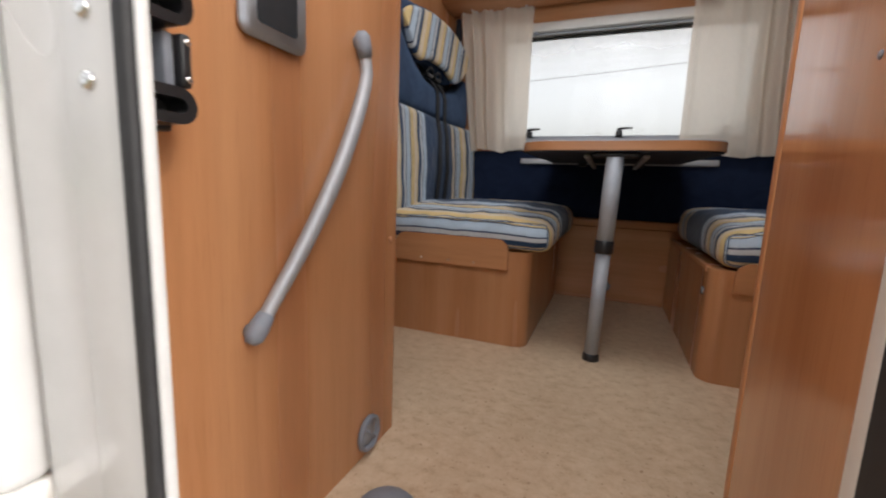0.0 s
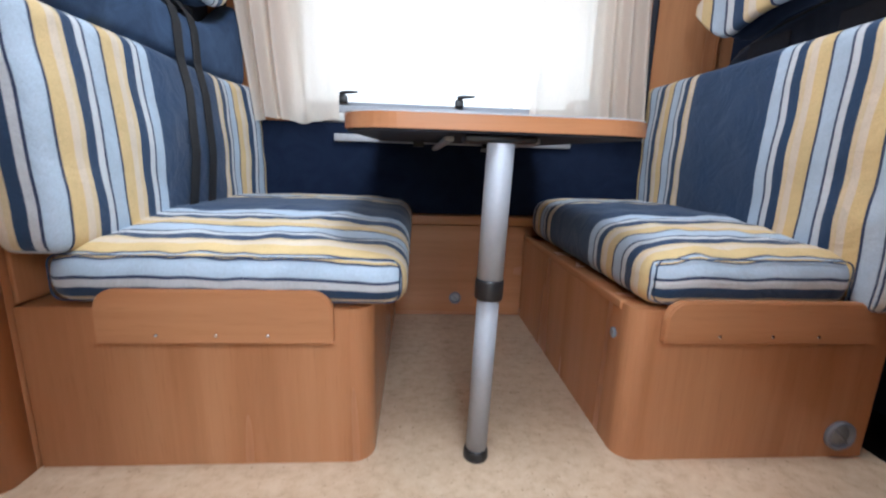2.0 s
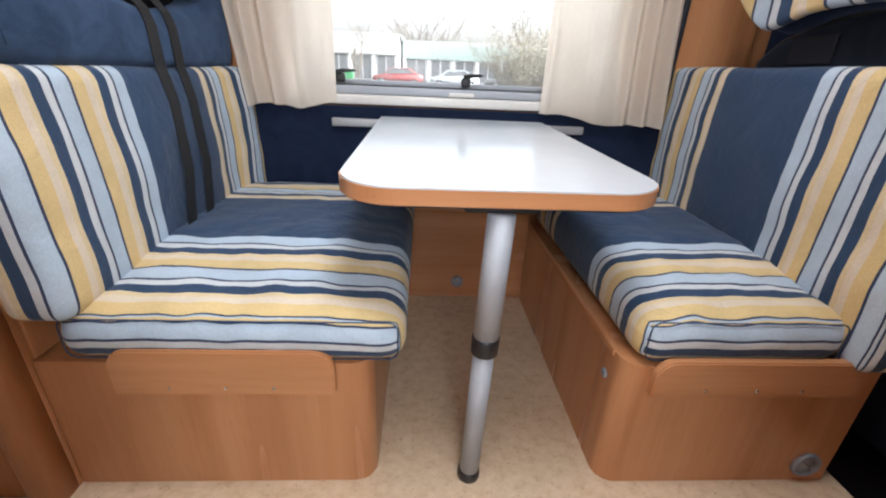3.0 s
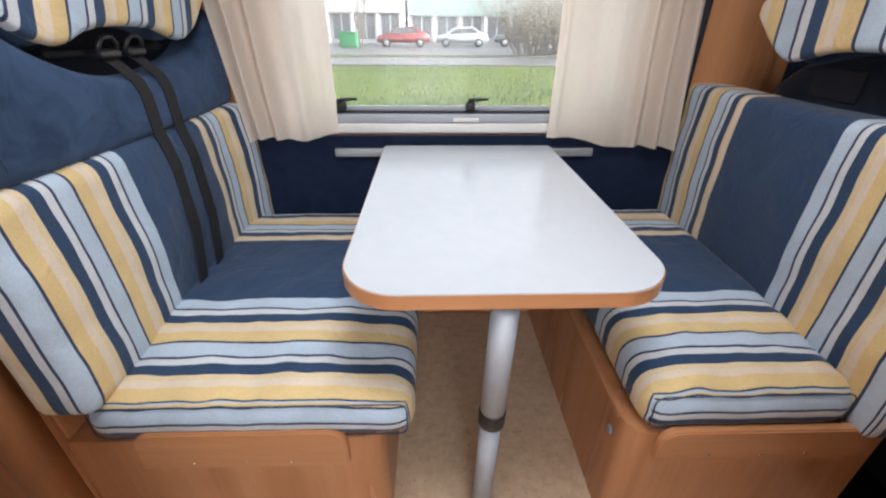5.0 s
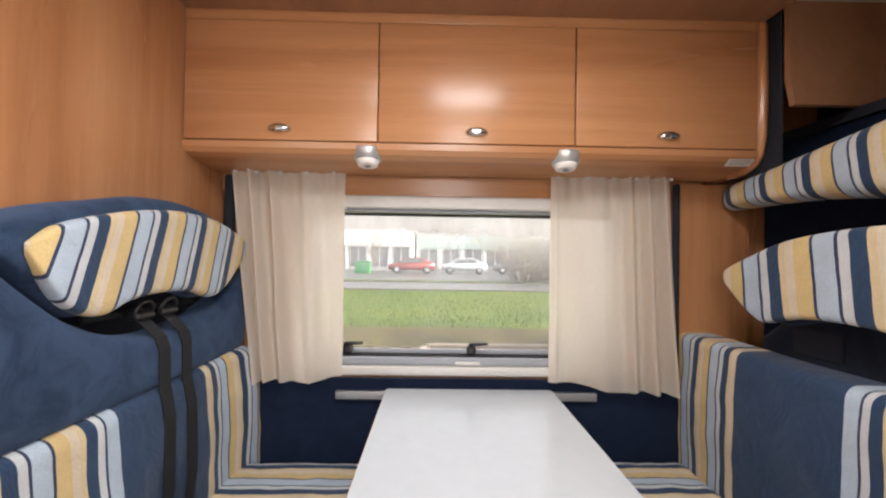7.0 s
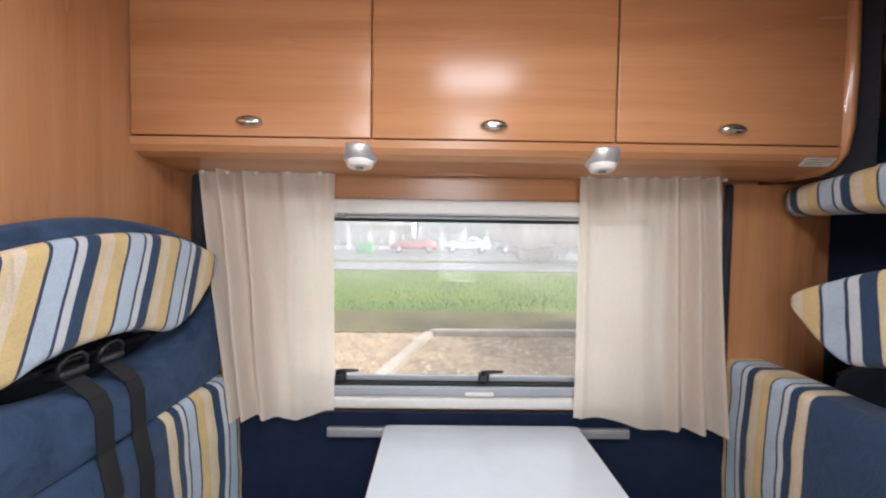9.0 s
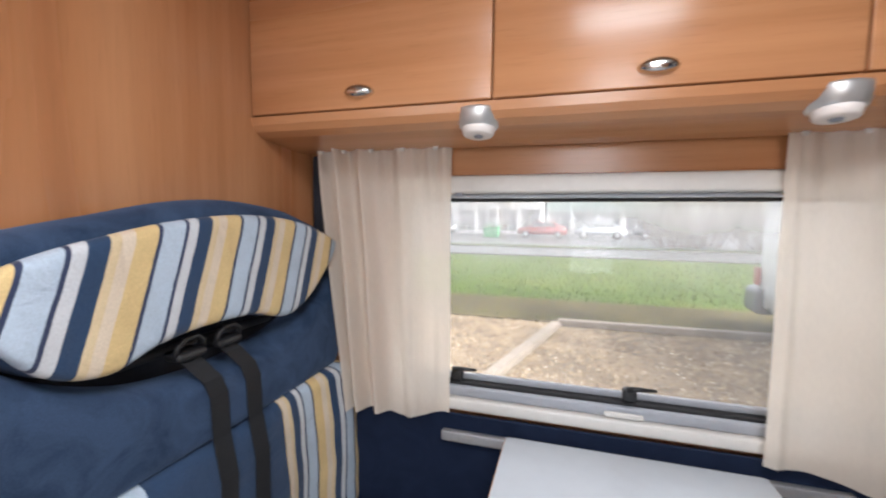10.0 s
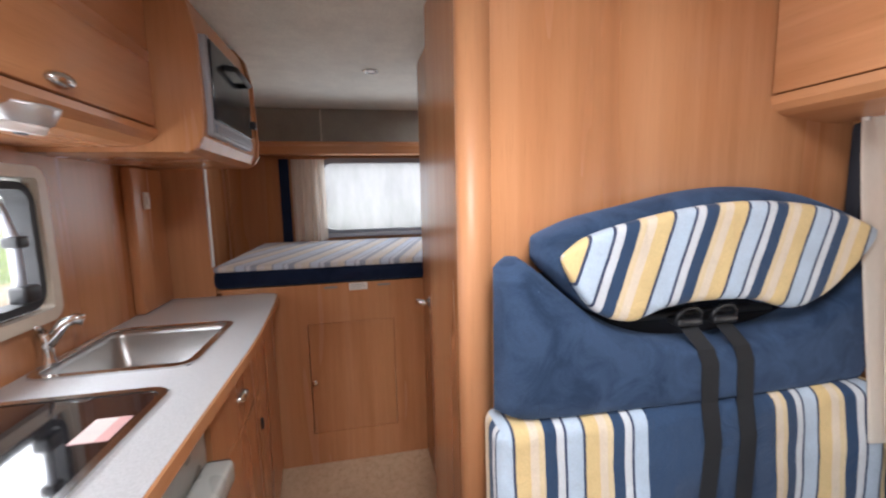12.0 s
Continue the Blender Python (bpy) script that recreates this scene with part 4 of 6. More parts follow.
table = thing("dining_table", (0, 0, 0), "white topped dining table with wood edge on one silver leg", "table")
TO = round_rect(-0.277, 0.319, -0.024, 0.842, [0.105, 0.105, 0.012, 0.012], 12)
TO = [(x * (1 - (0.075 if x > 0 else 0.02) * max(v - 0.05, 0)), v - (0.008 * (1 - (x / 0.29) ** 2) if v < 0.02 else 0)) for x, v in TO]
part("top", prism(TO, 2, 0.6895, 0.717), wood_h, table, "wooden edge band")
inner = [(x * 0.992, 0.377 + (v - 0.377) * 0.996) for x, v in TO]
part("laminate", prism(inner, 2, 0.7174, 0.720), white_top, table, "glossy white laminate")
# near-black sheet: the shade below the table top put into colour
part("underside", prism([(x * 0.985, 0.377 + (v - 0.377) * 0.99) for x, v in TO], 2, 0.6855, 0.689), dark_lining, table, "underside darkened for shade")
for o in table.children:
    for v in o.data.vertices:
        v.co.z -= 0.0229 * (0.842 - v.co.y)
lathe("leg", (0.0, 0.0, 0.0), (0.018, 0.0, 0.69), [(0.022, 0.024), (0.022, 0.36)], silver_paint, table, "lower silver tube", 28)
lathe("upper_leg", (0.0, 0.0, 0.0), (0.018, 0.0, 0.69), [(0.0255, 0.385), (0.0255, 0.650)], silver_paint, table, "upper silver tube", 28)
lathe("clamp_ring", (0.0, 0.0, 0.0), (0.018, 0.0, 0.69), [(0.0265, 0.355), (0.028, 0.358), (0.028, 0.392), (0.0265, 0.395)], black_plastic, table, "black clamp ring", 28)
lathe("foot_cap", (0.0, 0.0, 0.0), (0, 0, 1), [(0.0255, 0.0), (0.0265, 0.004), (0.0255, 0.018), (0.0225, 0.024)], black_plastic, table, "black foot cap", 28)
soft("top_bracket", (-0.05, -0.005, 0.652), (0.085, 0.065, 0.6655), 0.005, black_plastic, table, "black leg bracket")
soft("hinge_arm", (-0.08, 0.10, 0.656), (-0.06, 0.80, 0.6675), 0.004, alu, table, "aluminium support bar")
soft("hinge_arm", (0.10, 0.10, 0.656), (0.12, 0.80, 0.6675), 0.004, alu, table, "aluminium support bar")


# curtains
def curtain(top, foot, z1, hems, y, pleats, label, group="dining window curtains", axis=0, depth=0.024):
    """A hanging of voile: top and foot are its spans, hems the heights of the two lower corners, pleats the places (0..1), widths and depths of its folds."""
    nu, nv = 150, 26
    verts, faces = [], []
    seed = foot[0]
    for i in range(nu + 1):
        u = i / nu
        for j in range(nv + 1):
            v = j / nv
            drift = u + 0.030 * noise.noise((u * 3, v * 1.3, seed)) * (1 - v)
            fold = 0.0
            for at, width, deep in pleats:
                d = (drift - at) / (width * (0.62 + 0.38 * (1 - v)))
                fold += 1.8 * deep * (1 - 0.3 * v) * math.exp(-d * d)
            fold += 0.06 * math.sin(58 * drift + 5 * seed) * (0.2 + 4.0 * v ** 10)
            fold += 0.28 * noise.noise((u * 7, v * 2.0, seed + 3)) + 0.05 * noise.noise((u * 22, v * 3.0, seed + 7))
            x = (foot[0] + (foot[1] - foot[0]) * u) * (1 - v) + (top[0] + (top[1] - top[0]) * u) * v
            hem = hems[0] + (hems[1] - hems[0]) * u + 0.008 * math.sin(9 * u + seed) + 0.006 * noise.noise((u * 8, 9.0, seed))
            p = (x + 0.004 * noise.noise((u * 5, v * 3, 5 + seed)) * (1 - v), y - depth * fold, hem + (z1 - hem) * v)
            verts.append(p if axis == 0 else (p[1], p[0], p[2]))
    for i in range(nu):
        for j in range(nv):
            a = i * (nv + 1) + j
            faces.append((a, a + nv + 1, a + nv + 2, a + 1))
    ob = link_mesh("curtain", verts, faces, voile, None, "", True)
    return tagged(ob, label, "curtain", group)


curtain((-0.812, -0.424), (-0.722, -0.424), 1.462, (0.740, 0.752), 0.842,
        [(0.04, 0.040, 1.0), (0.19, 0.050, 1.4), (0.36, 0.055, 1.1), (0.66, 0.11, 0.45)],
        "cream voile curtain in loose folds beside the dining window")
curtain((0.285, 0.698), (0.285, 0.738), 1.462, (0.748, 0.708), 0.836,
        [(0.05, 0.03, 0.2), (0.40, 0.13, 0.45), (0.655, 0.05, 0.8), (0.79, 0.042, 1.3), (0.92, 0.042, 1.4)],
        "cream voile curtain drawn over the cab side of the window")
curtain((-0.72, -0.50), (-0.72, -0.50), 1.575, (1.012, 1.012), -3.07, [(0.1, 0.06, -1.0), (0.32, 0.07, -1.3), (0.55, 0.07, -1.1), (0.8, 0.07, -1.4)],
        "cream curtain tied beside the rear window", "rear window curtains", 1, 0.014)
shade = soft("curtain_dark", (-3.085, -0.80, 1.01), (-3.065, -0.735, 1.58), 0.008, navy_carpet)
tagged(shade, "dark navy blackout curtain edge beside the rear window", "curtain", "rear window curtains")
crail = thing("curtain_rail", (0, 0.85, 1.47), "slim white curtain track above the dining window", "curtain rail")
soft("track", (-0.82, 0.828, 1.462), (0.74, 0.848, 1.474), 0.003, white_plastic, crail)
for x in (-0.79, -0.72, -0.64, -0.55, -0.46, 0.31, 0.41, 0.50, 0.58, 0.65, 0.70):
    soft("glider", (x - 0.006, 0.819, 1.448), (x + 0.006, 0.8275, 1.468), 0.002, white_plastic, crail, "white curtain glider")
dark1 = soft("curtain_dark", (-0.858, 0.875, 0.75), (-0.822, 0.908, 1.455), 0.012, dark_lining)
tagged(dark1, "narrow dark navy curtain bunched in the corner", "curtain", "dining window curtains")
dark2 = soft("curtain_dark", (0.728, 0.850, 0.735), (0.750, 0.871, 1.445), 0.009, dark_lining)
tagged(dark2, "narrow dark navy curtain edge beside the wood pillar", "curtain", "dining window curtains")


# ---- wall lockers above the window ----
def oval_knob(parent, at, out):
    """A shallow oval cup handle in satin chrome."""
    x, y, z = at
    o = Vector(out)
    across_ = Vector((0, 0, 1)).cross(o).normalized()
    verts, faces, nu, nv = [], [], 20, 6
    for j in range(nv + 1):
        v = j / nv
        for i in range(nu):
            a = 2 * math.pi * i / nu
            r = math.cos(v * math.pi / 2)
            p = Vector(at) + across_ * (0.035 * math.cos(a) * (0.12 + 0.88 * r ** 0.7)) + Vector((0, 0, 1)) * ((0.017 if a < math.pi else 0.013) * math.sin(a) * (0.12 + 0.88 * r ** 0.7)) + o * (0.021 * math.sin(v * math.pi / 2))
            verts.append(p[:])
    for j in range(nv):
        for i in range(nu):
            a, b = j * nu + i, j * nu + (i + 1) % nu
            faces.append((a, b, b + nu, a + nu))
    faces.append(tuple(range(nv * nu, (nv + 1) * nu)))
    return link_mesh("handle", verts, faces, chrome, parent, "satin chrome oval handle", True)


LX0, LX1, LD = -0.866, 0.885, 0.65
locker = thing("wall_locker", (0, 0.8, 1.45), "beech overhead locker with three flap doors above the window", "locker")
soft("body", (LX0, LD + 0.018, 1.515), (LX1 - 0.02, 0.918, 1.918), 0.003, wood_h, locker)
fascia = [(0.648, 1.512), (0.652, 1.494), (0.664, 1.480), (0.690, 1.470), (0.80, 1.457), (0.855, 1.455), (0.855, 1.470), (0.80, 1.474), (0.70, 1.49), (0.675, 1.513)]
part("fascia", prism(fascia, 0, LX0, LX1 - 0.02), wood_h, locker, "rounded lower fascia", False)
part("pelmet", plain((LX0, 0.895, 1.39), (0.74, 0.917, 1.47)), wood_h, locker, "wooden pelmet behind the curtains")
soft("top_rail", (LX0, LD - 0.001, 1.8755), (LX1 - 0.022, LD + 0.0175, 1.918), 0.003, wood_h, locker)
side = [(0.640, 1.90), (0.636, 1.70), (0.640, 1.56), (0.652, 1.50), (0.675, 1.47), (0.72, 1.452), (0.918, 1.448), (0.918, 1.918), (0.66, 1.918)]
part("side_panel", soften(prism(side, 0, LX1 - 0.018, LX1 + 0.006), 0.004), wood_v, locker, "curved beech end panel", True)
for x0, x1, kx in ((-0.863, -0.289, -0.578), (-0.285, 0.305, 0.009), (0.309, 0.862, 0.589)):
    d = soft("door", (x0, LD - 0.002, 1.516), (x1, LD + 0.016, 1.874), 0.003, wood_h, locker, "beech flap door")
    oval_knob(d, (kx, LD - 0.002, 1.548), (0, -1, 0))
tag = thing("warning_label", (0.80, 0.66, 1.475), "small white printed label on the locker end", "label")
part("sheet", prism([(0.6545, 1.4862), (0.6780, 1.4700), (0.6786, 1.4709), (0.6551, 1.4871)], 0, 0.782, 0.860), paper, tag)
for i, w in enumerate((0.060, 0.066, 0.05)):
    y_, z_ = 0.6572 + 0.0066 * i, 1.4842 - 0.00455 * i
    part("print_line", prism([(y_, z_), (y_ + 0.0026, z_ - 0.0018), (y_ + 0.0029, z_ - 0.0013), (y_ + 0.0003, z_ + 0.0005)], 0, 0.789, 0.789 + w), print_grey, tag)


def spot_lamp(at, label):
    x, y, z = at
    s = thing("spot_lamp", (x, y, z + 0.03), label, "lamp", "under-locker lamps")
    lathe("housing", (x, y, z + 0.026), (0, -0.12, -1), [(0.050, -0.002), (0.050, 0.003), (0.0405, 0.028), (0.036, 0.031)], lamp_silver, s, "satin silver conical housing", 28)
    lathe("lens", (x, y - 0.005, z - 0.0065), (0, -0.12, -1), [(0.0355, -0.003), (0.0345, 0.003), (0.0315, 0.0115), (0.029, 0.0135), (0.013, 0.0138), (0.011, 0.013), (0.001, 0.013)], puck_white, s, "white round lens", 28)
    lathe("switch", (x, y - 0.007, z - 0.0203), (0, -0.12, -1), [(0.010, 0.0), (0.009, 0.003), (0.001, 0.0035)], grey_plastic, s, seg=14)


spot_lamp((-0.321, 0.690, 1.470), "silver conical lamp with a white lens under the locker")
spot_lamp((0.289, 0.690, 1.470), "silver conical lamp with a white lens under the locker")


# ---- partition and rear ----
partition = slab("wall_partition", 0, -0.895, -0.866, -0.02, 0.918, 0.0, TOP - 0.002, [], wood_v, label="tall beech partition behind the bench")
post = prism(round_rect(-0.925, -0.866, -0.085, -0.0205, [0.03, 0.028, 0.0, 0.0], 8), 2, 0.0, TOP - 0.002)
post_ob = part("wall_post", post, wood_edge, None, "", True)
tagged(post_ob, "rounded beech corner post of the partition", kind="structure")
bath = slab("wall_bathroom", 1, -0.045, -0.012, -1.475, -0.926, 0.0, TOP - 0.002, [], wood_v, label="beech bathroom wall along the gangway")
bdoor = thing("bathroom_door", (-1.76, 0.0, 0), "beech bathroom door set back in the gangway wall", "door")
soft("leaf", (-2.048, 0.012, 0.002), (-1.478, 0.04, 1.915), 0.003, wood_v, bdoor)
hd = tube("handle", [(-1.50, -0.046, 0.925), (-1.50, -0.075, 0.925), (-1.52, -0.085, 0.924), (-1.545, -0.085, 0.922)], [0.013, 0.010, 0.010, 0.008], chrome, bdoor, "chrome lever handle")
soft("rose", (-1.516, -0.0505, 0.905), (-1.484, -0.0455, 0.945), 0.002, chrome, bdoor, "chrome rose")
tagged(slab("wall_bathroom_inner", 1, 0.042, 0.05, -2.05, -0.9, 0.0, TOP - 0.002, [], wood_v), "plain inner face of the bathroom wall", kind="structure")

LFX = -2.05
base_locker = thing("bed_locker", (LFX, -0.3, 0), "beech bed base with a low locker door in it", "bed base")
slab("front_panel", 0, LFX - 0.02, LFX, -0.905, 0.04, 0.0, 0.905, [(-0.546, -0.137, 0.16, 0.715)], wood_v, base_locker)
dl = soft("door", (LFX - 0.02, -0.5435, 0.1625), (LFX - 0.002, -0.1395, 0.7125), 0.003, wood_v, base_locker, "flush beech locker door")
lathe("handle", (LFX - 0.002, -0.525, 0.429), (1, 0, 0), [(0.006, 0), (0.006, 0.012), (0.013, 0.016), (0.014, 0.022), (0.008, 0.027)], chrome, dl, "small round chrome knob", 16)
part("platform", plain((-3.118, -1.128, 0.888), (LFX - 0.021, 0.9, 0.905)), wood_y, base_locker)
part("inner_wall", plain((-3.118, -1.126, 0.0), (LFX - 0.03, -1.11, 0.887)), wood_v, base_locker)
for y0, y1 in ((-0.46, -0.40), (-0.21, -0.15)):
    soft("vent_slot", (LFX, y0, 0.882), (LFX + 0.002, y1, 0.892), 0.001, print_grey, base_locker, "dark vent slot")
bl = thing("warning_label", (LFX, -0.30, 0.87), "white printed label on the bed base", "label")
soft("sheet", (LFX + 0.0005, -0.345, 0.868), (LFX + 0.0016, -0.258, 0.903), 0.0004, paper, bl)
for i, w in enumerate((0.06, 0.066, 0.045)):
    box("print_line", (LFX + 0.0016, -0.336, 0.893 - 0.009 * i), (LFX + 0.002, -0.336 + w, 0.8955 - 0.009 * i), print_grey, bl, r=0.0001)

bed = thing("mattress", (-2.6, 0, 0.905), "mattress with pale striped top and navy side", "mattress")


def bed_across(p, nrm):
    return -p.y * 0.9 - (p.x + 2.05) * 0.25 - 1.2


soft("side", (-3.10, -0.935, 0.908), (-2.03, 0.90, 0.992), 0.03, navy_carpet, bed, "navy mattress side")
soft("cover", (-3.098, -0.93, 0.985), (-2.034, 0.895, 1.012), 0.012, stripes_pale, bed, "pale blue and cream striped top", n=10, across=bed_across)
bed_board = prism([(-1.128, 0.80), (-0.93, 0.80), (-0.925, 0.99), (-0.935, 1.05), (-0.937, 1.46), (-1.128, 1.46)], 0, LFX - 0.02, LFX)
bb = part("bed_partition", bed_board, wood_v)
tagged(bb, "beech board between kitchen and bed with a pale edge", "panel")
soft("edge_trim", (LFX - 0.022, -0.937, 1.01), (LFX + 0.003, -0.929, 1.455), 0.003, white_plastic, bb, "pale edge trim")
rear_shelf = soft("rear_shelf", (-3.118, -1.128, 1.60), (-2.98, 0.918, 1.685), 0.01, wood_y)
tagged(rear_shelf, "beech pelmet shelf above the rear window", "shelf")
soft("pale_edge", (-2.981, -1.12, 1.655), (-2.976, 0.91, 1.664), 0.001, wood_edge, rear_shelf, "pale edging")
rear_top = slab("wall_rear_lining", 0, -3.118, -3.105, -1.128, 0.918, 1.687, TOP - 0.002, [], shaded_lining, label="textured lining above the rear shelf, greyed for shade")
tagged(soft("trim_seam", (-3.104, -0.515, 1.69), (-3.099, -0.505, 1.915), 0.001, white_plastic), "pale seam strip on the rear lining", kind="structure")
cs = thing("ceiling_spot", (-2.2, -0.2, TOP), "small recessed silver ceiling spot", "lamp")
lathe("ring", (-2.20, -0.195, TOP), (0, 0, -1), [(0.04, 0.0), (0.038, 0.006), (0.028, 0.008), (0.026, 0.003)], chrome, cs)
lathe("lens", (-2.20, -0.195, TOP), (0, 0, -1), [(0.025, 0.001), (0.02, 0.004), (0.001, 0.005)], puck_white, cs)

# ---- kitchen ----
KX0, KX1 = -2.048, -0.447


def worktop_edge(x):
    return -0.612 - 0.055 * max(0.0, (-x - 1.25) / 0.8) ** 1.6


front = [(KX1 + (KX0 - KX1) * i / 24, worktop_edge(KX1 + (KX0 - KX1) * i / 24)) for i in range(25)]
front = front[:-1] + [(-2.03, worktop_edge(-2.03) - 0.01), (KX0, worktop_edge(KX0) - 0.05)]


def worktop_ring(inset, lo, hi, holes):
    """The worktop cut into strips along x so that the bowl and hob sink through it."""
    bm = bmesh.new()
    xs = sorted({KX0, KX1, *[x for x, _ in front], *[h[0] for h in holes], *[h[1] for h in holes]})
    fx, fy = [p[0] for p in front][::-1], [p[1] for p in front][::-1]
    for a, b in zip(xs[:-1], xs[1:]):
        m = (a + b) / 2
        cuts = [-1.128]
        for h in holes:
            if h[0] < m < h[1]:
                cuts += [h[2], h[3]]
        ya, yb = np.interp(a, fx, fy) - inset, np.interp(b, fx, fy) - inset
        for k in range(0, len(cuts), 2):
            last = k + 1 >= len(cuts)
            y1a, y1b = (ya, yb) if last else (cuts[k + 1],) * 2
            bot = [bm.verts.new(v) for v in ((a, cuts[k], lo), (b, cuts[k], lo), (b, y1b, lo), (a, y1a, lo))]
            top_ = [bm.verts.new(v) for v in ((a, cuts[k], hi), (b, cuts[k], hi), (b, y1b, hi), (a, y1a, hi))]
            bm.faces.new(bot[::-1])
            bm.faces.new(top_)
            for i in range(4):
                bm.faces.new((bot[i], bot[(i + 1) % 4], top_[(i + 1) % 4], top_[i]))
    bmesh.ops.remove_doubles(bm, verts=bm.verts, dist=0.0002)
    bm.verts.index_update()
    seen = {}
    for f in list(bm.faces):
        key = tuple(sorted(v.index for v in f.verts))
        seen.setdefault(key, []).append(f)
    double = [f for fs in seen.values() if len(fs) > 1 for f in fs]
    bmesh.ops.delete(bm, geom=double, context="FACES_ONLY")
    bmesh.ops.recalc_face_normals(bm, faces=bm.faces)
    return bm


SINK = (-1.595, -1.205, -1.105, -0.735)
HOB = (-1.065, -0.53, -1.10, -0.725)
worktop = thing("worktop", (-1.2, -0.88, 0.85), "grey speckled kitchen worktop with wooden front edge", "worktop")
part("top", worktop_ring(0.0, 0.852, 0.880, [SINK, HOB]), worktop_grey, worktop)
strip = [(x, y + 0.0005) for x, y in front] + [(x, y + 0.007) for x, y in reversed(front)]
part("edge_band", prism(strip, 2, 0.850, 0.8795), wood_h, worktop, "curved wooden edge band")

base_unit = thing("kitchen_base_unit", (-1.25, -0.88, 0), "beech kitchen base unit with drawer and cupboard doors", "kitchen unit")
body = [(x, y - 0.045) for x, y in front if x < -0.99] + [(-2.03, -1.12), (-1.02, -1.12)]
part("plinth_body", prism(body, 2, 0.0, 0.60), wood_v, base_unit)
part("front_frame", prism([(x, y - 0.042) for x, y in front if x < -0.99] + [(x, y - 0.056) for x, y in reversed(front) if x < -0.99], 2, 0.60, 0.85), wood_v, base_unit)


def curved_front(x0, x1, z0, z1, name, label, parent, knob_at=None):
    xs = [x0 + (x1 - x0) * i / 8 for i in range(9)]
    ol = [(x, worktop_edge(x) - 0.026) for x in xs] + [(x, worktop_edge(x) - 0.041) for x in reversed(xs)]
    d = part(name, prism(ol, 2, z0, z1), wood_v, parent, label)
    if knob_at:
        oval_knob(d, (knob_at[0], worktop_edge(knob_at[0]) - 0.026, knob_at[1]), (0, 1, 0))
    return d


curved_front(-1.03, -1.50, 0.665, 0.842, "drawer", "beech drawer front", base_unit, (-1.27, 0.752))
curved_front(-1.03, -1.50, 0.06, 0.658, "door", "beech cupboard door", base_unit)
curved_front(-1.506, -2.0, 0.06, 0.842, "door", "narrow curved beech cupboard door", base_unit)
soft("hinge_catch", (-1.506, worktop_edge(-1.5) - 0.027, 0.52), (-1.496, worktop_edge(-1.5) - 0.018, 0.56), 0.002, black_plastic, base_unit, "dark hinge")

cooker = thing("cooker", (-0.76, -0.85, 0), "grey enamel cooker with a flap handle under the worktop", "cooker")
soft("case", (-1.008, -1.1, 0.02), (-0.45, -0.662, 0.70), 0.005, cooker_grey, cooker)
soft("control_panel", (-1.008, -0.675, 0.715), (-0.45, -0.642, 0.846), 0.006, cooker_grey, cooker, "grey control strip")
soft("grill_door", (-1.0, -0.661, 0.43), (-0.46, -0.640, 0.708), 0.006, cooker_grey, cooker, "grey grill door")
soft("oven_door", (-1.0, -0.661, 0.05), (-0.46, -0.640, 0.42), 0.006, cooker_grey, cooker, "grey oven door")
soft("flap_handle", (-0.985, -0.6395, 0.690), (-0.475, -0.578, 0.742), 0.012, cooker_grey, cooker, "broad pale flap handle")
for x in (-0.998, -0.474):
    soft("handle_end", (x, -0.639, 0.700), (x + 0.0125, -0.590, 0.734), 0.004, black_plastic, cooker, "black end of the handle")

sink = thing("sink", (-1.40, -0.92, 0.75), "stainless steel sink with a rectangular bowl set in the worktop", "sink")
ring_frame("rim", 2, 0.8805, 0.886, (SINK[0] + 0.012, SINK[1] - 0.012, SINK[2] + 0.012, SINK[3] - 0.012), 0.022, chrome, sink, 0.03)
bowl_v, bowl_f, prev = [], [], None
for inset, z, r in ((0.012, 0.884, 0.03), (0.016, 0.86, 0.03), (0.026, 0.77, 0.04), (0.045, 0.748, 0.05), (0.15, 0.742, 0.02)):
    ol = round_rect(SINK[0] + inset, SINK[1] - inset, SINK[2] + inset, SINK[3] - inset, [r] * 4)
    start = len(bowl_v)
    bowl_v += [(u, v, z) for u, v in ol]
    if prev is not None:
        m = len(ol)
        bowl_f += [(prev + i, prev + (i + 1) % m, start + (i + 1) % m, start + i) for i in range(m)]
    prev = start
bowl_f.append(tuple(range(prev, prev + m)))
bw = link_mesh("bowl", bowl_v, bowl_f, steel, sink, "brushed steel bowl", True)
bw.modifiers.new("sheet", "SOLIDIFY").thickness = 0.0015
lathe("drain", (-1.40, -0.92, 0.7425), (0, 0, 1), [(0.03, 0), (0.028, 0.003), (0.02, 0.001), (0.001, 0.001)], chrome, sink)

tap = thing("kitchen_tap", (-1.33, -1.118, 0.88), "chrome mixer tap behind the sink", "tap")
lathe("foot", (-1.30, -1.112, 0.880), (0, 0, 1), [(0.024, 0), (0.023, 0.012), (0.018, 0.02), (0.018, 0.06), (0.02, 0.085), (0.012, 0.095)], chrome, tap, seg=18)
tube("spout", [(-1.30, -1.112, 0.925), (-1.308, -1.098, 0.955), (-1.320, -1.074, 0.988), (-1.330, -1.052, 0.997), (-1.336, -1.036, 0.990)], [0.015, 0.016, 0.015, 0.015, 0.016], chrome, tap, "curved spout")
tube("lever", [(-1.30, -1.112, 0.972), (-1.275, -1.10, 0.99), (-1.24, -1.085, 1.0)], [0.008, 0.006, 0.005], chrome, tap, "lever", 10)

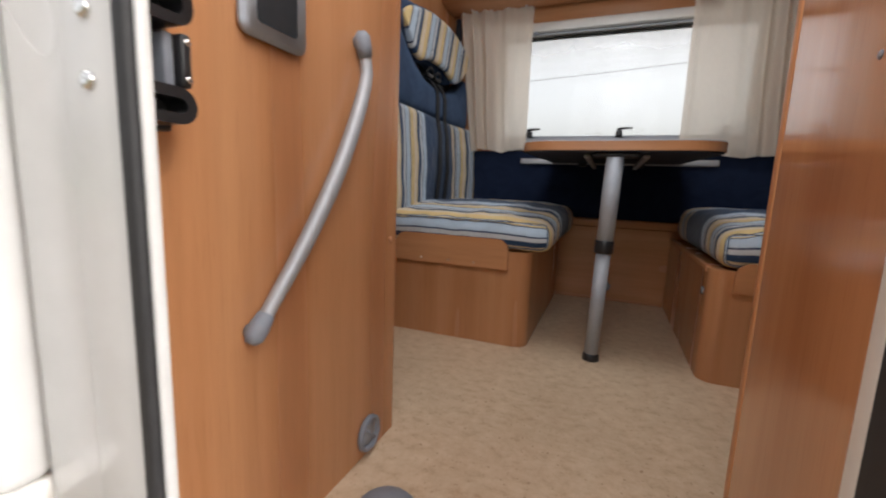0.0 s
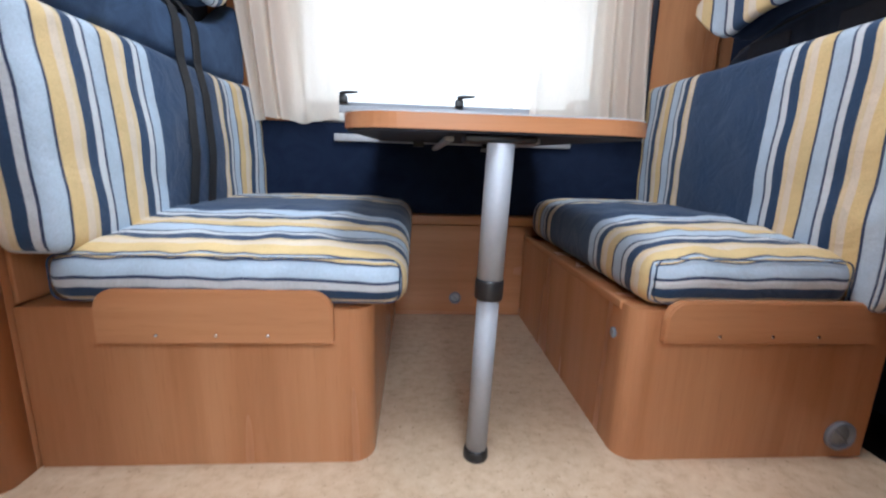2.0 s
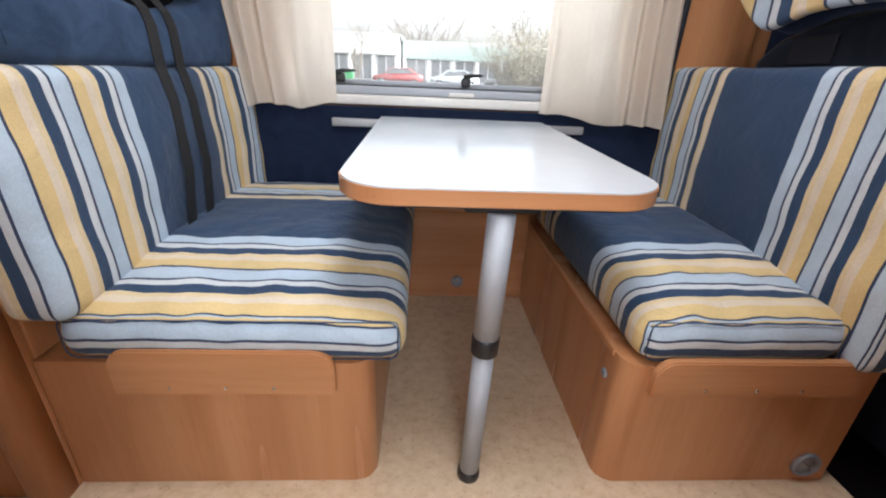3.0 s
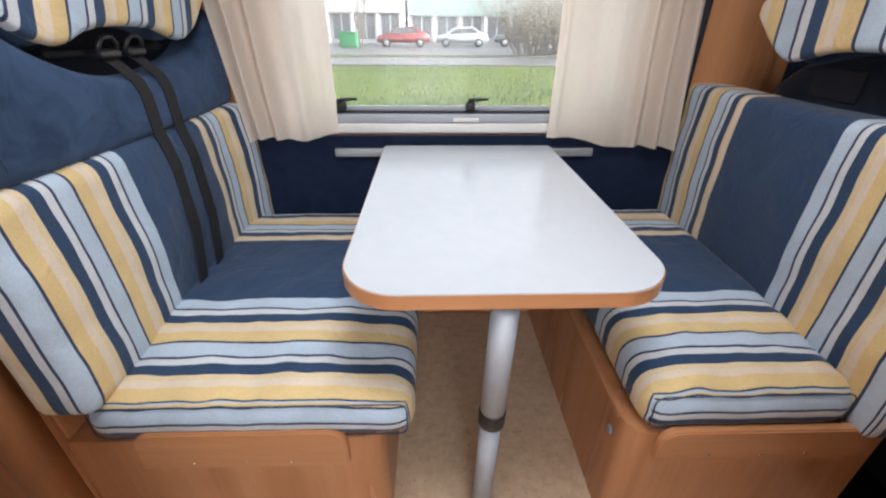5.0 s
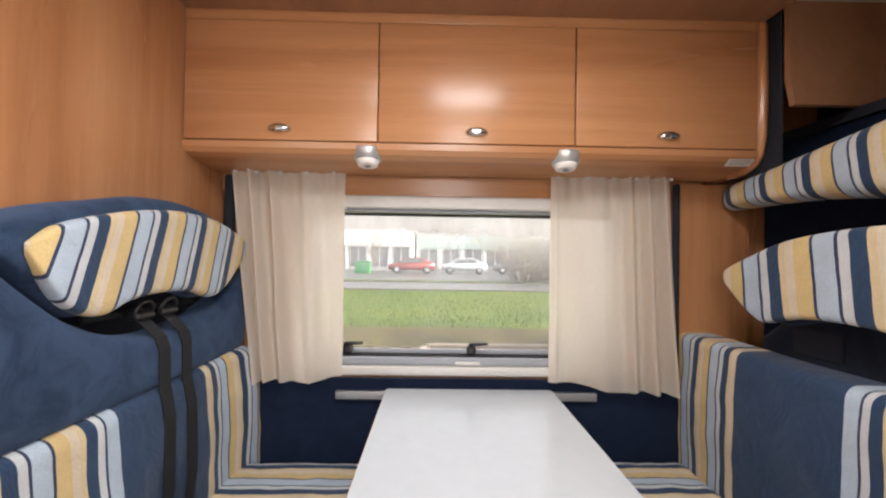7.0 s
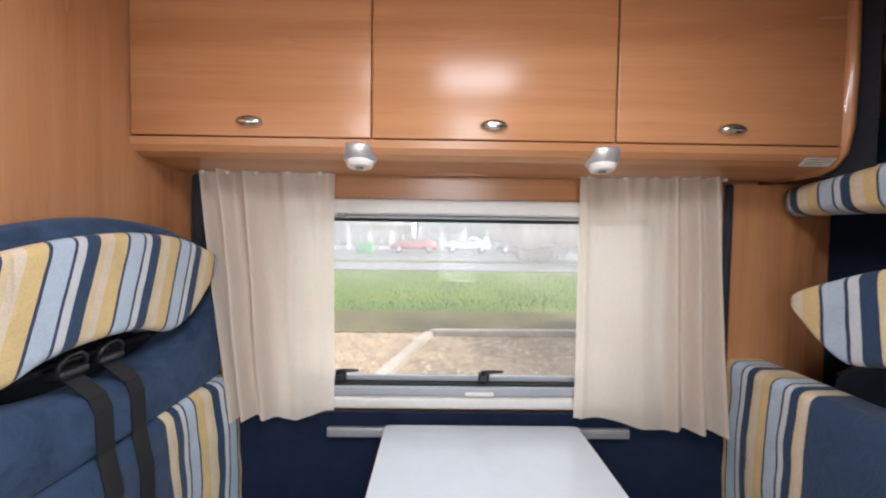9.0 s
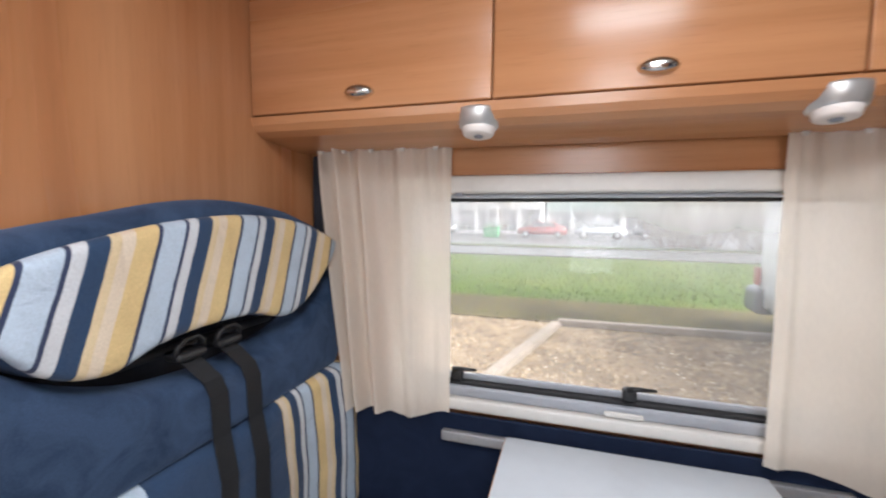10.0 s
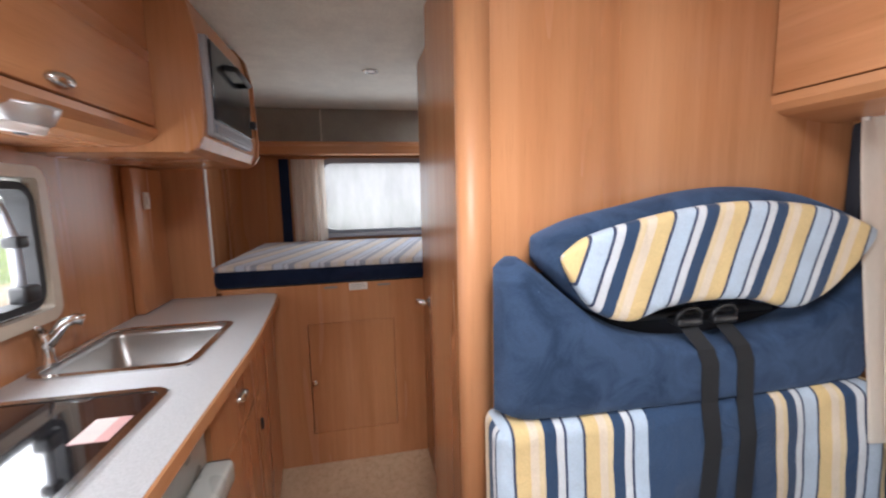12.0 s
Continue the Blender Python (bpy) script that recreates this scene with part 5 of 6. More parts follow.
hob = thing("hob", (-0.80, -0.91, 0.87), "black enamel hob with a glass lid in the worktop", "hob")
ring_frame("trim", 2, 0.8805, 0.8865, (HOB[0] + 0.01, HOB[1] - 0.01, HOB[2] + 0.01, HOB[3] - 0.01), 0.018, chrome, hob, 0.03, "thin metal trim")
part("glass", prism(round_rect(HOB[0] + 0.011, HOB[1] - 0.011, HOB[2] + 0.011, HOB[3] - 0.011, [0.03] * 4), 2, 0.866, 0.8835), hob_black, hob, "glossy black glass lid")
part("sticker", prism(round_rect(-0.945, -0.855, -0.808, -0.742, [0.003] * 4), 2, 0.8837, 0.8844), sticker_pink, hob, "pink and white sticker")
part("sticker_band", prism(round_rect(-0.943, -0.857, -0.806, -0.766, [0.002] * 4), 2, 0.8845, 0.8848), paper, hob, "white band of the sticker")

upper = thing("kitchen_wall_locker", (-0.95, -0.95, 1.45), "beech overhead locker above the kitchen window", "locker")
soft("body", (-1.33, -1.128, 1.50), (-0.45, -0.822, 1.916), 0.003, wood_h, upper)
for x0, x1, kx in ((-1.325, -0.80, -0.955), (-0.795, -0.455, -0.6)):
    d = soft("door", (x0, -0.8215, 1.505), (x1, -0.803, 1.905), 0.003, wood_h, upper, "beech flap door")
    oval_knob(d, (kx, -0.803, 1.525), (0, 1, 0))
part("fascia", prism([(-1.128, 1.452), (-0.86, 1.455), (-0.82, 1.468), (-0.805, 1.485), (-0.802, 1.499), (-1.128, 1.499)], 0, -1.33, -0.45), wood_h, upper, "rounded lower fascia")
spot_lamp((-0.907, -0.832, 1.447), "silver lamp under the kitchen locker")

tall = thing("oven_cabinet", (-1.66, -0.9, 1.44), "beech cabinet with a built-in microwave and curved side", "cabinet")
co = [(-1.128, 1.44), (-0.74, 1.44), (-0.705, 1.455), (-0.69, 1.485), (-0.686, 1.55), (-0.692, 1.77), (-0.715, 1.87), (-0.755, 1.917), (-1.128, 1.917)]
part("body", prism([(y - 0.012, z) for y, z in co], 0, -1.965, -1.335), wood_v, tall, smooth=False)
part("side_panel", soften(prism(co, 0, -1.99, -1.966), 0.003), wood_v, tall, "curved beech side panel")
part("side_panel", soften(prism(co, 0, -1.356, -1.334), 0.003), wood_v, tall, "curved beech side panel")
oven = thing("microwave", (-1.66, -0.7, 1.5), "built-in microwave with a smoked glass door and black handle", "microwave")
soft("frame", (-1.845, -0.712, 1.495), (-1.40, -0.684, 1.775), 0.006, silver_paint, oven, "silver frame")
soft("door", (-1.835, -0.6835, 1.540), (-1.41, -0.677, 1.766), 0.004, smoke_plastic, oven, "smoked glass door")
soft("vent_strip", (-1.83, -0.6835, 1.503), (-1.415, -0.678, 1.530), 0.003, grey_plastic, oven, "bright vent strip")
tube("handle", [(-1.53, -0.677, 1.72), (-1.54, -0.650, 1.72), (-1.72, -0.650, 1.715), (-1.73, -0.677, 1.715)], 0.010, black_plastic, oven, "black bar handle", 10)
soft("latch", (-1.895, -0.690, 1.585), (-1.865, -0.668, 1.615), 0.005, black_plastic, oven, "black latch")
pillar = soft("kitchen_pillar", (-2.028, -1.128, 0.882), (-1.78, -1.09, 1.438), 0.01, wood_v)
tagged(pillar, "beech corner casing behind the worktop", "panel")
sock = thing("light_switch", (-1.86, -1.09, 1.27), "small white switch on the wood casing", "switch")
soft("plate", (-1.885, -1.0898, 1.28), (-1.845, -1.081, 1.345), 0.005, white_plastic, sock)
soft("rocker", (-1.876, -1.0808, 1.295), (-1.854, -1.076, 1.33), 0.003, white_plastic, sock)

# ---- cab side ----
pillar2 = slab("wall_pillar", 1, 0.872, 0.917, 0.742, 1.01, 0.0, 1.446, [], wood_v, label="beech pillar panel between window and cab")
RH = thing("headrest", (0.90, 0.4, 1.05), "leaf-shaped striped headrest on the cab side bench", "headrest", "headrests")
RT = [(-0.12, 1.135), (-0.04, 1.195), (0.08, 1.237), (0.2, 1.254), (0.323, 1.250), (0.465, 1.229), (0.58, 1.190), (0.655, 1.158), (0.684, 1.134)]
RBt = [(-0.12, 1.125), (-0.05, 1.06), (0.03, 1.012), (0.09, 1.012), (0.17, 1.032), (0.27, 1.042), (0.41, 1.038), (0.50, 1.015), (0.54, 1.012), (0.60, 1.046), (0.655, 1.094), (0.684, 1.122)]
pad("face", RT, RBt, 0.795, 0.036, stripes_all, RH, "striped face of the headrest", across=lambda y, z: 0.65 * (y - 0.10 * (z - 1.15) - 0.485) - 0.5185, power=0.12, nu=100, nv=18, ends=0.02)
pad("back", [(y, z + 0.008) for y, z in RT], [(y, z - 0.006) for y, z in RBt], 0.860, 0.09, navy_carpet, RH, "navy back", power=0.35, nu=50, nv=12, ends=0.06)
up = thing("overcab_cushion", (0.98, 0.3, 1.36), "rolled striped cushion below the overcab bunk", "cushion")
pad("roll", [(-0.5, 1.56), (-0.1, 1.56), (0.2, 1.53), (0.5, 1.485), (0.7, 1.455), (0.86, 1.435)], [(-0.5, 1.25), (-0.1, 1.27), (0.15, 1.295), (0.4, 1.335), (0.6, 1.35), (0.86, 1.352)], 0.94, 0.12, stripes_all, up,
    across=lambda y, z: y * 0.97 - (z - 1.4) * 0.12 - 1.296, power=0.5, nu=60, nv=14, ends=0.04)
cab_back = slab("wall_cab_screen", 0, 1.10, 1.115, -1.12, 0.915, 0.0, 1.587, [], navy_carpet, label="dark navy curtain closing off the cab")
ob_ = part("overcab_side", prism([(0.902, 1.6225), (2.19, 1.6225), (2.19, TOP - 0.002), (0.886, TOP - 0.002), (0.886, 1.70)], 1, 0.56, 0.58), brown_board)
tagged(ob_, "brown board beside the overcab bunk", kind="structure")
tagged(slab("wall_cab_edge", 0, 0.895, 0.90, 0.60, 0.87, 1.45, TOP - 0.002, []  , dark_lining), "dark navy lining edge beside the overhead locker", kind="structure")
tagged(slab("ceiling_board", 2, 1.904, TOP - 0.002, -0.86, 0.88, 0.30, 0.645, [], brown_board), "dark brown ceiling board before the overhead locker", kind="structure")
bunk = slab("overcab_floor", 2, 1.59, 1.62, 1.085, 2.19, -1.12, 0.915, [], dark_lining, label="underside darkened for shade of the overcab bunk")
bracket = thing("belt_bracket", (0.95, 0.3, 0.9), "dark moulded bracket behind the cab side headrest", "bracket")
pad("moulding", [(-0.15, 0.98), (0.0, 1.04), (0.25, 1.05), (0.45, 1.03), (0.6, 0.99), (0.68, 0.93)], [(-0.15, 0.86), (0.1, 0.86), (0.4, 0.86), (0.68, 0.86)], 0.915, 0.06, dark_cloth, bracket, power=0.3, nu=40, nv=8)
tube("trim", [(0.905, -0.12, 0.992), (0.903, 0.0, 1.043), (0.903, 0.25, 1.053), (0.903, 0.45, 1.033), (0.904, 0.6, 0.992), (0.906, 0.67, 0.94)], 0.006, black_plastic, bracket, "black edge trim", 8)
for y_ in (0.12, 0.40):
    soft("slot", (0.878, y_, 0.93), (0.888, y_ + 0.14, 1.0), 0.004, dark_lining, bracket, "black belt slot")


# ---- outdoors ----
GZ = -0.65


def ground_mat():
    m = material("grass_ground", (0.06, 0.12, 0.02), 0.9, spec=0.2)
    a = node(m, "ShaderNodeTexNoise", Scale=0.6, Detail=6.0, Roughness=0.65)
    b = node(m, "ShaderNodeTexNoise", Scale=18.0, Detail=4.0)
    link(m, coords(m, (0.5, 1, 1)), a.inputs["Vector"])
    link(m, coords(m, (1, 1, 1)), b.inputs["Vector"])
    c = ramp(m, a.outputs["Fac"], [(0.35, (0.046, 0.082, 0.008)), (0.55, (0.072, 0.115, 0.012)), (0.7, (0.12, 0.132, 0.024))])
    link(m, mix(m, 0.8, c, ramp(m, b.outputs["Fac"], [(0.3, (0.6, 0.6, 0.6)), (0.7, (1.15, 1.15, 1.15))]), "MULTIPLY"), base(m))
    bump(m, b.outputs["Fac"], 0.5, 0.05)
    return m


grass_mat = ground_mat()
gravel_mat = speckled("gravel", (0.27, 0.20, 0.13), 28.0, 0.45, 0.9, spec=0.2, relief=0.5)
earth_mat = speckled("bank_earth", (0.11, 0.092, 0.04), 9.0, 0.55, 0.95, spec=0.1, relief=0.4)
asphalt = speckled("asphalt", (0.085, 0.087, 0.09), 40.0, 0.2, 0.38, spec=0.5)
kerb_mat = speckled("concrete", (0.14, 0.135, 0.125), 30.0, 0.2, 0.85)
timber_mat = speckled("weathered_timber", (0.30, 0.25, 0.20), 20.0, 0.3, 0.8)
stone_mat = material("stones", (0.5, 0.4, 0.3), 0.85)
gi = stone_mat.node_tree.nodes.new("ShaderNodeNewGeometry")
link(stone_mat, ramp(stone_mat, gi.outputs["Random Per Island"], [(0.0, (0.15, 0.10, 0.055)), (0.35, (0.29, 0.205, 0.12)), (0.7, (0.38, 0.29, 0.185)), (1.0, (0.45, 0.38, 0.29))]), base(stone_mat))
blade_mat = material("grass_blades", (0.1, 0.2, 0.03), 0.8)
gi = blade_mat.node_tree.nodes.new("ShaderNodeNewGeometry")
link(blade_mat, ramp(blade_mat, gi.outputs["Random Per Island"], [(0.0, (0.055, 0.098, 0.009)), (0.6, (0.085, 0.132, 0.013)), (1.0, (0.15, 0.165, 0.038))]), base(blade_mat))

gv, gf = [], []
nx = 41
ys = [-60, -20, -8, -3, 0, 3, 6, 7.9, 8.6, 9.6, 12, 15, 18.2, 18.8, 19.0, 24, 24.5, 30, 45, 70, 120, 400]


def ground_height(y):
    return GZ + (0.14 * min(1.0, max(0.0, (y - 7.9) / 1.8)) if y < 18.3 else 0.14)


for y in ys:
    for i in range(nx):
        x = -400 + 800 * i / (nx - 1)
        gv.append((x, y, ground_height(y)))
for j in range(len(ys) - 1):
    for i in range(nx - 1):
        a = j * nx + i
        gf.append((a, a + 1, a + nx + 1, a + nx))
tagged(link_mesh("ground", gv, gf, grass_mat), "wide green lawn that runs to the horizon", kind="structure")
tagged(slab("gravel_yard", 2, GZ + 0.002, GZ + 0.02, -14, 14, -9, 7.42, [], gravel_mat), "tan gravel parking bays", kind="structure")
bank = prism([(7.48, GZ), (8.9, GZ + 0.10), (9.0, GZ + 0.145), (8.2, GZ + 0.11), (7.48, GZ + 0.04)], 0, -14, 14)
tagged(part("bank", bank, earth_mat), "rough brown earth edge of the lawn", kind="structure")
tagged(slab("road", 2, -0.53, -0.503, -80, 80, 18.9, 24.0, [], asphalt), "grey wet asphalt road beyond the lawn", kind="structure")
tagged(slab("yard", 2, -0.53, -0.504, -80, 80, 26.2, 60.0, [], asphalt), "grey wet asphalt yard before the halls", kind="structure")
for y0 in (18.7, 24.02):
    tagged(slab("kerb", 2, -0.52, -0.44, -80, 80, y0, y0 + 0.15, [], kerb_mat), "pale concrete kerb of the road", kind="structure")


def timber(x0, y0, x1, y1, label):
    d = Vector((x1 - x0, y1 - y0, 0))
    n = Vector((-d.y, d.x, 0)).normalized() * 0.085
    bm = bmesh.new()
    low_ = [bm.verts.new(Vector((x, y, GZ + 0.021)) + s * n) for x, y, s in ((x0, y0, -1), (x1, y1, -1), (x1, y1, 1), (x0, y0, 1))]
    top_ = [bm.verts.new(v.co + Vector((0, 0, 0.11))) for v in low_]
    bm.faces.new(low_[::-1])
    bm.faces.new(top_)
    for i in range(4):
        bm.faces.new((low_[i], low_[(i + 1) % 4], top_[(i + 1) % 4], top_[i]))
    bmesh.ops.recalc_face_normals(bm, faces=bm.faces)
    return tagged(part("timber_edging", soften(bm, 0.015), timber_mat), label, "edging", "timber edgings")


timber(-0.25, 7.30, 10.0, 7.55, "weathered timber edging between gravel and lawn")
timber(-0.27, 7.15, -1.15, 3.6, "weathered timber edging dividing the gravel bays")

rng = random.Random(4)
sv_, sf_ = [], []
for _ in range(9000):
    x, y = rng.uniform(-5, 6), rng.uniform(2.2, 7.5)
    s = rng.uniform(0.012, 0.035)
    k = len(sv_)
    rot = rng.uniform(0, 6.3)
    for a in range(5):
        t = rot + a * 1.2566
        sv_.append((x + s * math.cos(t) * rng.uniform(0.7, 1.2), y + s * math.sin(t) * rng.uniform(0.7, 1.2), GZ + 0.018 + s * 0.25))
    sv_.append((x, y, GZ + 0.02 + s * 0.75))
    sf_ += [(k + a, k + (a + 1) % 5, k + 5) for a in range(5)]
tagged(link_mesh("gravel_stones", sv_, sf_, stone_mat), "loose tan and cream gravel stones", "gravel", kind="stuff")
sv_, sf_ = [], []
for _ in range(26000):
    x, y = rng.uniform(-10, 14), 7.6 + 10.5 * rng.random() ** 1.6
    z = GZ + 0.14 * min(1.0, max(0.0, (y - 7.9) / 1.8))
    h, w, t = rng.uniform(0.05, 0.13), rng.uniform(0.006, 0.014), rng.uniform(0, 6.3)
    k = len(sv_)
    lx, ly = rng.uniform(-0.05, 0.05), rng.uniform(-0.05, 0.05)
    sv_ += [(x - w * math.cos(t), y - w * math.sin(t), z - 0.01), (x + w * math.cos(t), y + w * math.sin(t), z - 0.01), (x + lx, y + ly, z + h)]
    sf_.append((k, k + 1, k + 2))
tagged(link_mesh("grass", sv_, sf_, blade_mat), "short green grass blades of the lawn", "grass", kind="stuff")

# buildings beyond the road
bwhite = speckled("white_cladding", (0.72, 0.73, 0.73), 3.0, 0.08, 0.6, relief=0)
# green cladding and glazing are paled: distant haze put into base colours
bgreen = speckled("haze_paled_green", (0.38, 0.50, 0.47), 3.0, 0.08, 0.6, relief=0)
bgrey = speckled("grey_cladding", (0.40, 0.42, 0.43), 3.0, 0.1, 0.6, relief=0)
bglass = speckled("haze_paled_glazing", (0.24, 0.26, 0.28), 3.0, 0.2, 0.2, relief=0)
broof = speckled("roof_sheet", (0.45, 0.46, 0.47), 3.0, 0.1, 0.6, relief=0)


def hall(x0, x1, y, height, wall_mat, label, bays, fascia_mat):
    h = thing("showroom", ((x0 + x1) / 2, y, -0.51), label, "building")
    g = -0.51
    box("wall", (x0, y, g), (x1, y + 14, g + height), wall_mat, h, r=0.05)
    box("roof", (x0 - 0.4, y - 0.5, g + height + 0.01), (x1 + 0.4, y + 14.4, g + height + 0.3), broof, h, r=0.05)
    box("fascia", (x0 - 0.1, y - 0.7, g + height * 0.62), (x1 + 0.1, y - 0.02, g + height), fascia_mat, h, r=0.05)
    w = (x1 - x0) / bays
    for i in range(bays):
        a = x0 + w * i
        wd = box("window", (a + 0.25, y - 0.06, g + 0.35), (a + w - 0.25, y - 0.01, g + height * 0.6), bglass, h, r=0.02)
        for u in (0.0, 0.5, 1.0):
            xx = a + 0.25 + (w - 0.5) * u
            box("window_frame", (xx - 0.06, y - 0.12, g + 0.3), (xx + 0.06, y - 0.065, g + height * 0.62), bwhite, wd, r=0.01)
    for i in range(bays + 1):
        box("column", (x0 + w * i - 0.12, y - 0.68, g), (x0 + w * i + 0.12, y - 0.45, g + height * 0.62), bwhite, h, r=0.02)


hall(-13.5, -2.6, 42, 3.9, bwhite, "white clad showroom with columns and large windows", 5, bwhite)
hall(-2.2, 13.0, 47, 3.7, bgrey, "long low hall with a green fascia", 6, bgreen)
hall(-46.0, -16.0, 52, 4.5, bgrey, "grey industrial hall in the distance", 7, bwhite)


def car(x, y, paint, label):
    c = thing("car", (x, y, -0.51), label, "car", "parked cars")
    g = -0.51
    prof = [(-2.0, 0.3), (-2.05, 0.62), (-1.9, 0.80), (-1.15, 0.90), (-0.62, 1.35), (0.85, 1.42), (1.55, 1.0), (1.98, 0.92), (2.05, 0.55), (2.0, 0.3)]
    part("body", soften(prism([(x + u, g + v) for u, v in prof], 1, y - 0.82, y + 0.82), 0.08), paint, c, smooth=True)
    gl_ = [(-1.02, 0.93), (-0.58, 1.30), (0.80, 1.36), (1.30, 1.0)]
    part("side_window", prism([(x + u, g + v) for u, v in gl_], 1, y - 0.835, y - 0.822), bglass, c, "dark side glass")
    for u in (-1.3, 1.3):
        w = lathe("wheel", (x + u, y - 0.86, g + 0.31), (0, 1, 0), [(0.2, 0), (0.3, 0.0), (0.31, 0.02), (0.31, 0.2), (0.2, 0.2)], tyre_rubber, c, seg=20)
        lathe("rim", (x + u, y - 0.87, g + 0.31), (0, 1, 0), [(0.05, 0), (0.19, 0.005), (0.2, 0.03)], alu, w, seg=16)


car_red = speckled("red_paint", (0.30, 0.05, 0.05), 4.0, 0.05, 0.25, relief=0)
car_silver = speckled("pale_blue_paint", (0.50, 0.56, 0.60), 4.0, 0.05, 0.25, relief=0)
# dark paint lifted to grey, with the yard's haze in its colour
car_dark = speckled("haze_lifted_dark_paint", (0.16, 0.17, 0.18), 4.0, 0.05, 0.25, relief=0)
car_green = speckled("green_paint", (0.03, 0.30, 0.10), 4.0, 0.05, 0.3, relief=0)
car(-2.2, 36, car_red, "red parked hatchback in front of the showroom")
car(2.4, 36.5, car_silver, "pale blue parked hatchback before the hall")
car(-12.0, 37, car_dark, "dark parked hatchback before the showroom")
car(7.2, 37.5, car_dark, "dark parked hatchback before the hall")
gbin = thing("green_container", (-6.3, 35, -0.51), "bright green container in the yard", "container")
soft("box", (-7.0, 34.6, -0.51), (-5.7, 35.4, 0.45), 0.06, car_green, gbin)
soft("lid", (-7.05, 34.55, 0.455), (-5.65, 35.45, 0.55), 0.03, car_green, gbin)


# bare shrubs and young trees
twig_mat = speckled("bare_twigs", (0.26, 0.22, 0.18), 20.0, 0.3, 0.9, relief=0)
# bud colours made pale and greyish to carry the haze of distance
hazed_bud_mat = material("buds", (0.2, 0.17, 0.1), 0.9)
gi = hazed_bud_mat.node_tree.nodes.new("ShaderNodeNewGeometry")
link(hazed_bud_mat, ramp(hazed_bud_mat, gi.outputs["Random Per Island"], [(0.0, (0.18, 0.16, 0.11)), (0.5, (0.27, 0.24, 0.18)), (1.0, (0.31, 0.30, 0.22))]), base(hazed_bud_mat))


def shrub(name, at, height, spread, stems, leaves, label, category, seed, droop=0.0, base_r=0.03):
    """Stems that fork twice, with many small buds and last leaves along the twigs."""
    r = random.Random(seed)
    t = thing(name, at, label, category)
    verts, faces, tips = [], [], []

    def limb(p, d, length, rad, depth):
        n = 4
        rings = []
        pts = [Vector(p)]
        dd = Vector(d).normalized()
        for i in range(n):
            dd = (dd + Vector((r.uniform(-0.18, 0.18), r.uniform(-0.18, 0.18), r.uniform(-0.05, 0.12)))).normalized()
            pts.append(pts[-1] + dd * length / n)
        for i, q in enumerate(pts):
            rr = rad * (1 - 0.7 * i / n)
            ax = dd.orthogonal().normalized()
            bx = dd.cross(ax)
            k = len(verts)
            for a in range(4):
                verts.append((q + (ax * math.cos(a * 1.57) + bx * math.sin(a * 1.57)) * rr)[:])
            rings.append(k)
        for k0, k1 in zip(rings[:-1], rings[1:]):
            for a in range(4):
                faces.append((k0 + a, k0 + (a + 1) % 4, k1 + (a + 1) % 4, k1 + a))
        if depth < 2:
            for _ in range(4):
                q = pts[r.randint(1, n)]
                nd = dd + Vector((r.uniform(-0.9, 0.9), r.uniform(-0.9, 0.9), r.uniform(0.0, 0.6)))
                limb(q, nd, length * r.uniform(0.4, 0.65), rad * 0.5, depth + 1)
        tips.extend(pts[1:])

    for _ in range(stems):
        a = r.uniform(0, 6.28)
        limb(Vector(at) + Vector((math.cos(a), math.sin(a), 0)) * r.uniform(0, spread * 0.35), (math.cos(a) * spread / height * r.uniform(0.1, 1), math.sin(a) * spread / height * r.uniform(0.1, 1), 1), height * r.uniform(0.45, 0.8), base_r, 0)
    link_mesh("trunk", verts, faces, twig_mat, t, "bare brown stems")
    lv, lf = [], []
    for _ in range(leaves):
        q = tips[r.randrange(len(tips))] + Vector((r.uniform(-0.25, 0.25), r.uniform(-0.25, 0.25), r.uniform(-0.25, 0.25)))
        if q.z < at[2] + 0.05:
            continue
        s = r.uniform(0.03, 0.09)
        a = Vector((r.uniform(-1, 1), r.uniform(-1, 1), r.uniform(-1, 1))).normalized() * s
        b = a.orthogonal().normalized() * s * 0.5
        k = len(lv)
        lv += [(q - a)[:], (q + b)[:], (q + a)[:], (q - b)[:]]
        lf.append((k, k + 1, k + 2, k + 3))
    link_mesh("crown", lv, lf, hazed_bud_mat, t, "sparse brown-green leaves")


shrub("bush", (6.2, 27.5, -0.51), 3.6, 3.4, 60, 9000, "large bare brown bush beside the road", "bush", 11)
shrub("bush", (10.4, 27.0, -0.51), 3.0, 3.4, 50, 7000, "large bare brown bush beside the road", "bush", 12)
shrub("bush", (15.0, 28.0, -0.51), 3.4, 3.6, 40, 6000, "large bare brown bush beside the road", "bush", 13)
shrub("bush", (8.3, 29.5, -0.51), 3.3, 3.2, 46, 6500, "large bare brown bush beside the road", "bush", 21)
shrub("bush", (12.7, 28.4, -0.51), 3.2, 3.2, 46, 6500, "large bare brown bush beside the road", "bush", 22)
shrub("bush", (-14.5, 31.0, -0.51), 1.6, 2.6, 26, 1800, "low brown hedge bush before the yard", "bush", 14)
shrub("tree", (-5.0, 33.0, -0.51), 4.6, 1.2, 3, 260, "thin bare young tree before the showroom", "tree", 15, base_r=0.07)
shrub("tree", (-0.5, 70.0, -0.51), 9.0, 7.0, 22, 2600, "bare round tree behind the halls", "tree", 16, base_r=0.2)
shrub("tree", (-22.0, 75.0, -0.51), 9.0, 7.0, 20, 2400, "bare round tree behind the halls", "tree", 17, base_r=0.2)
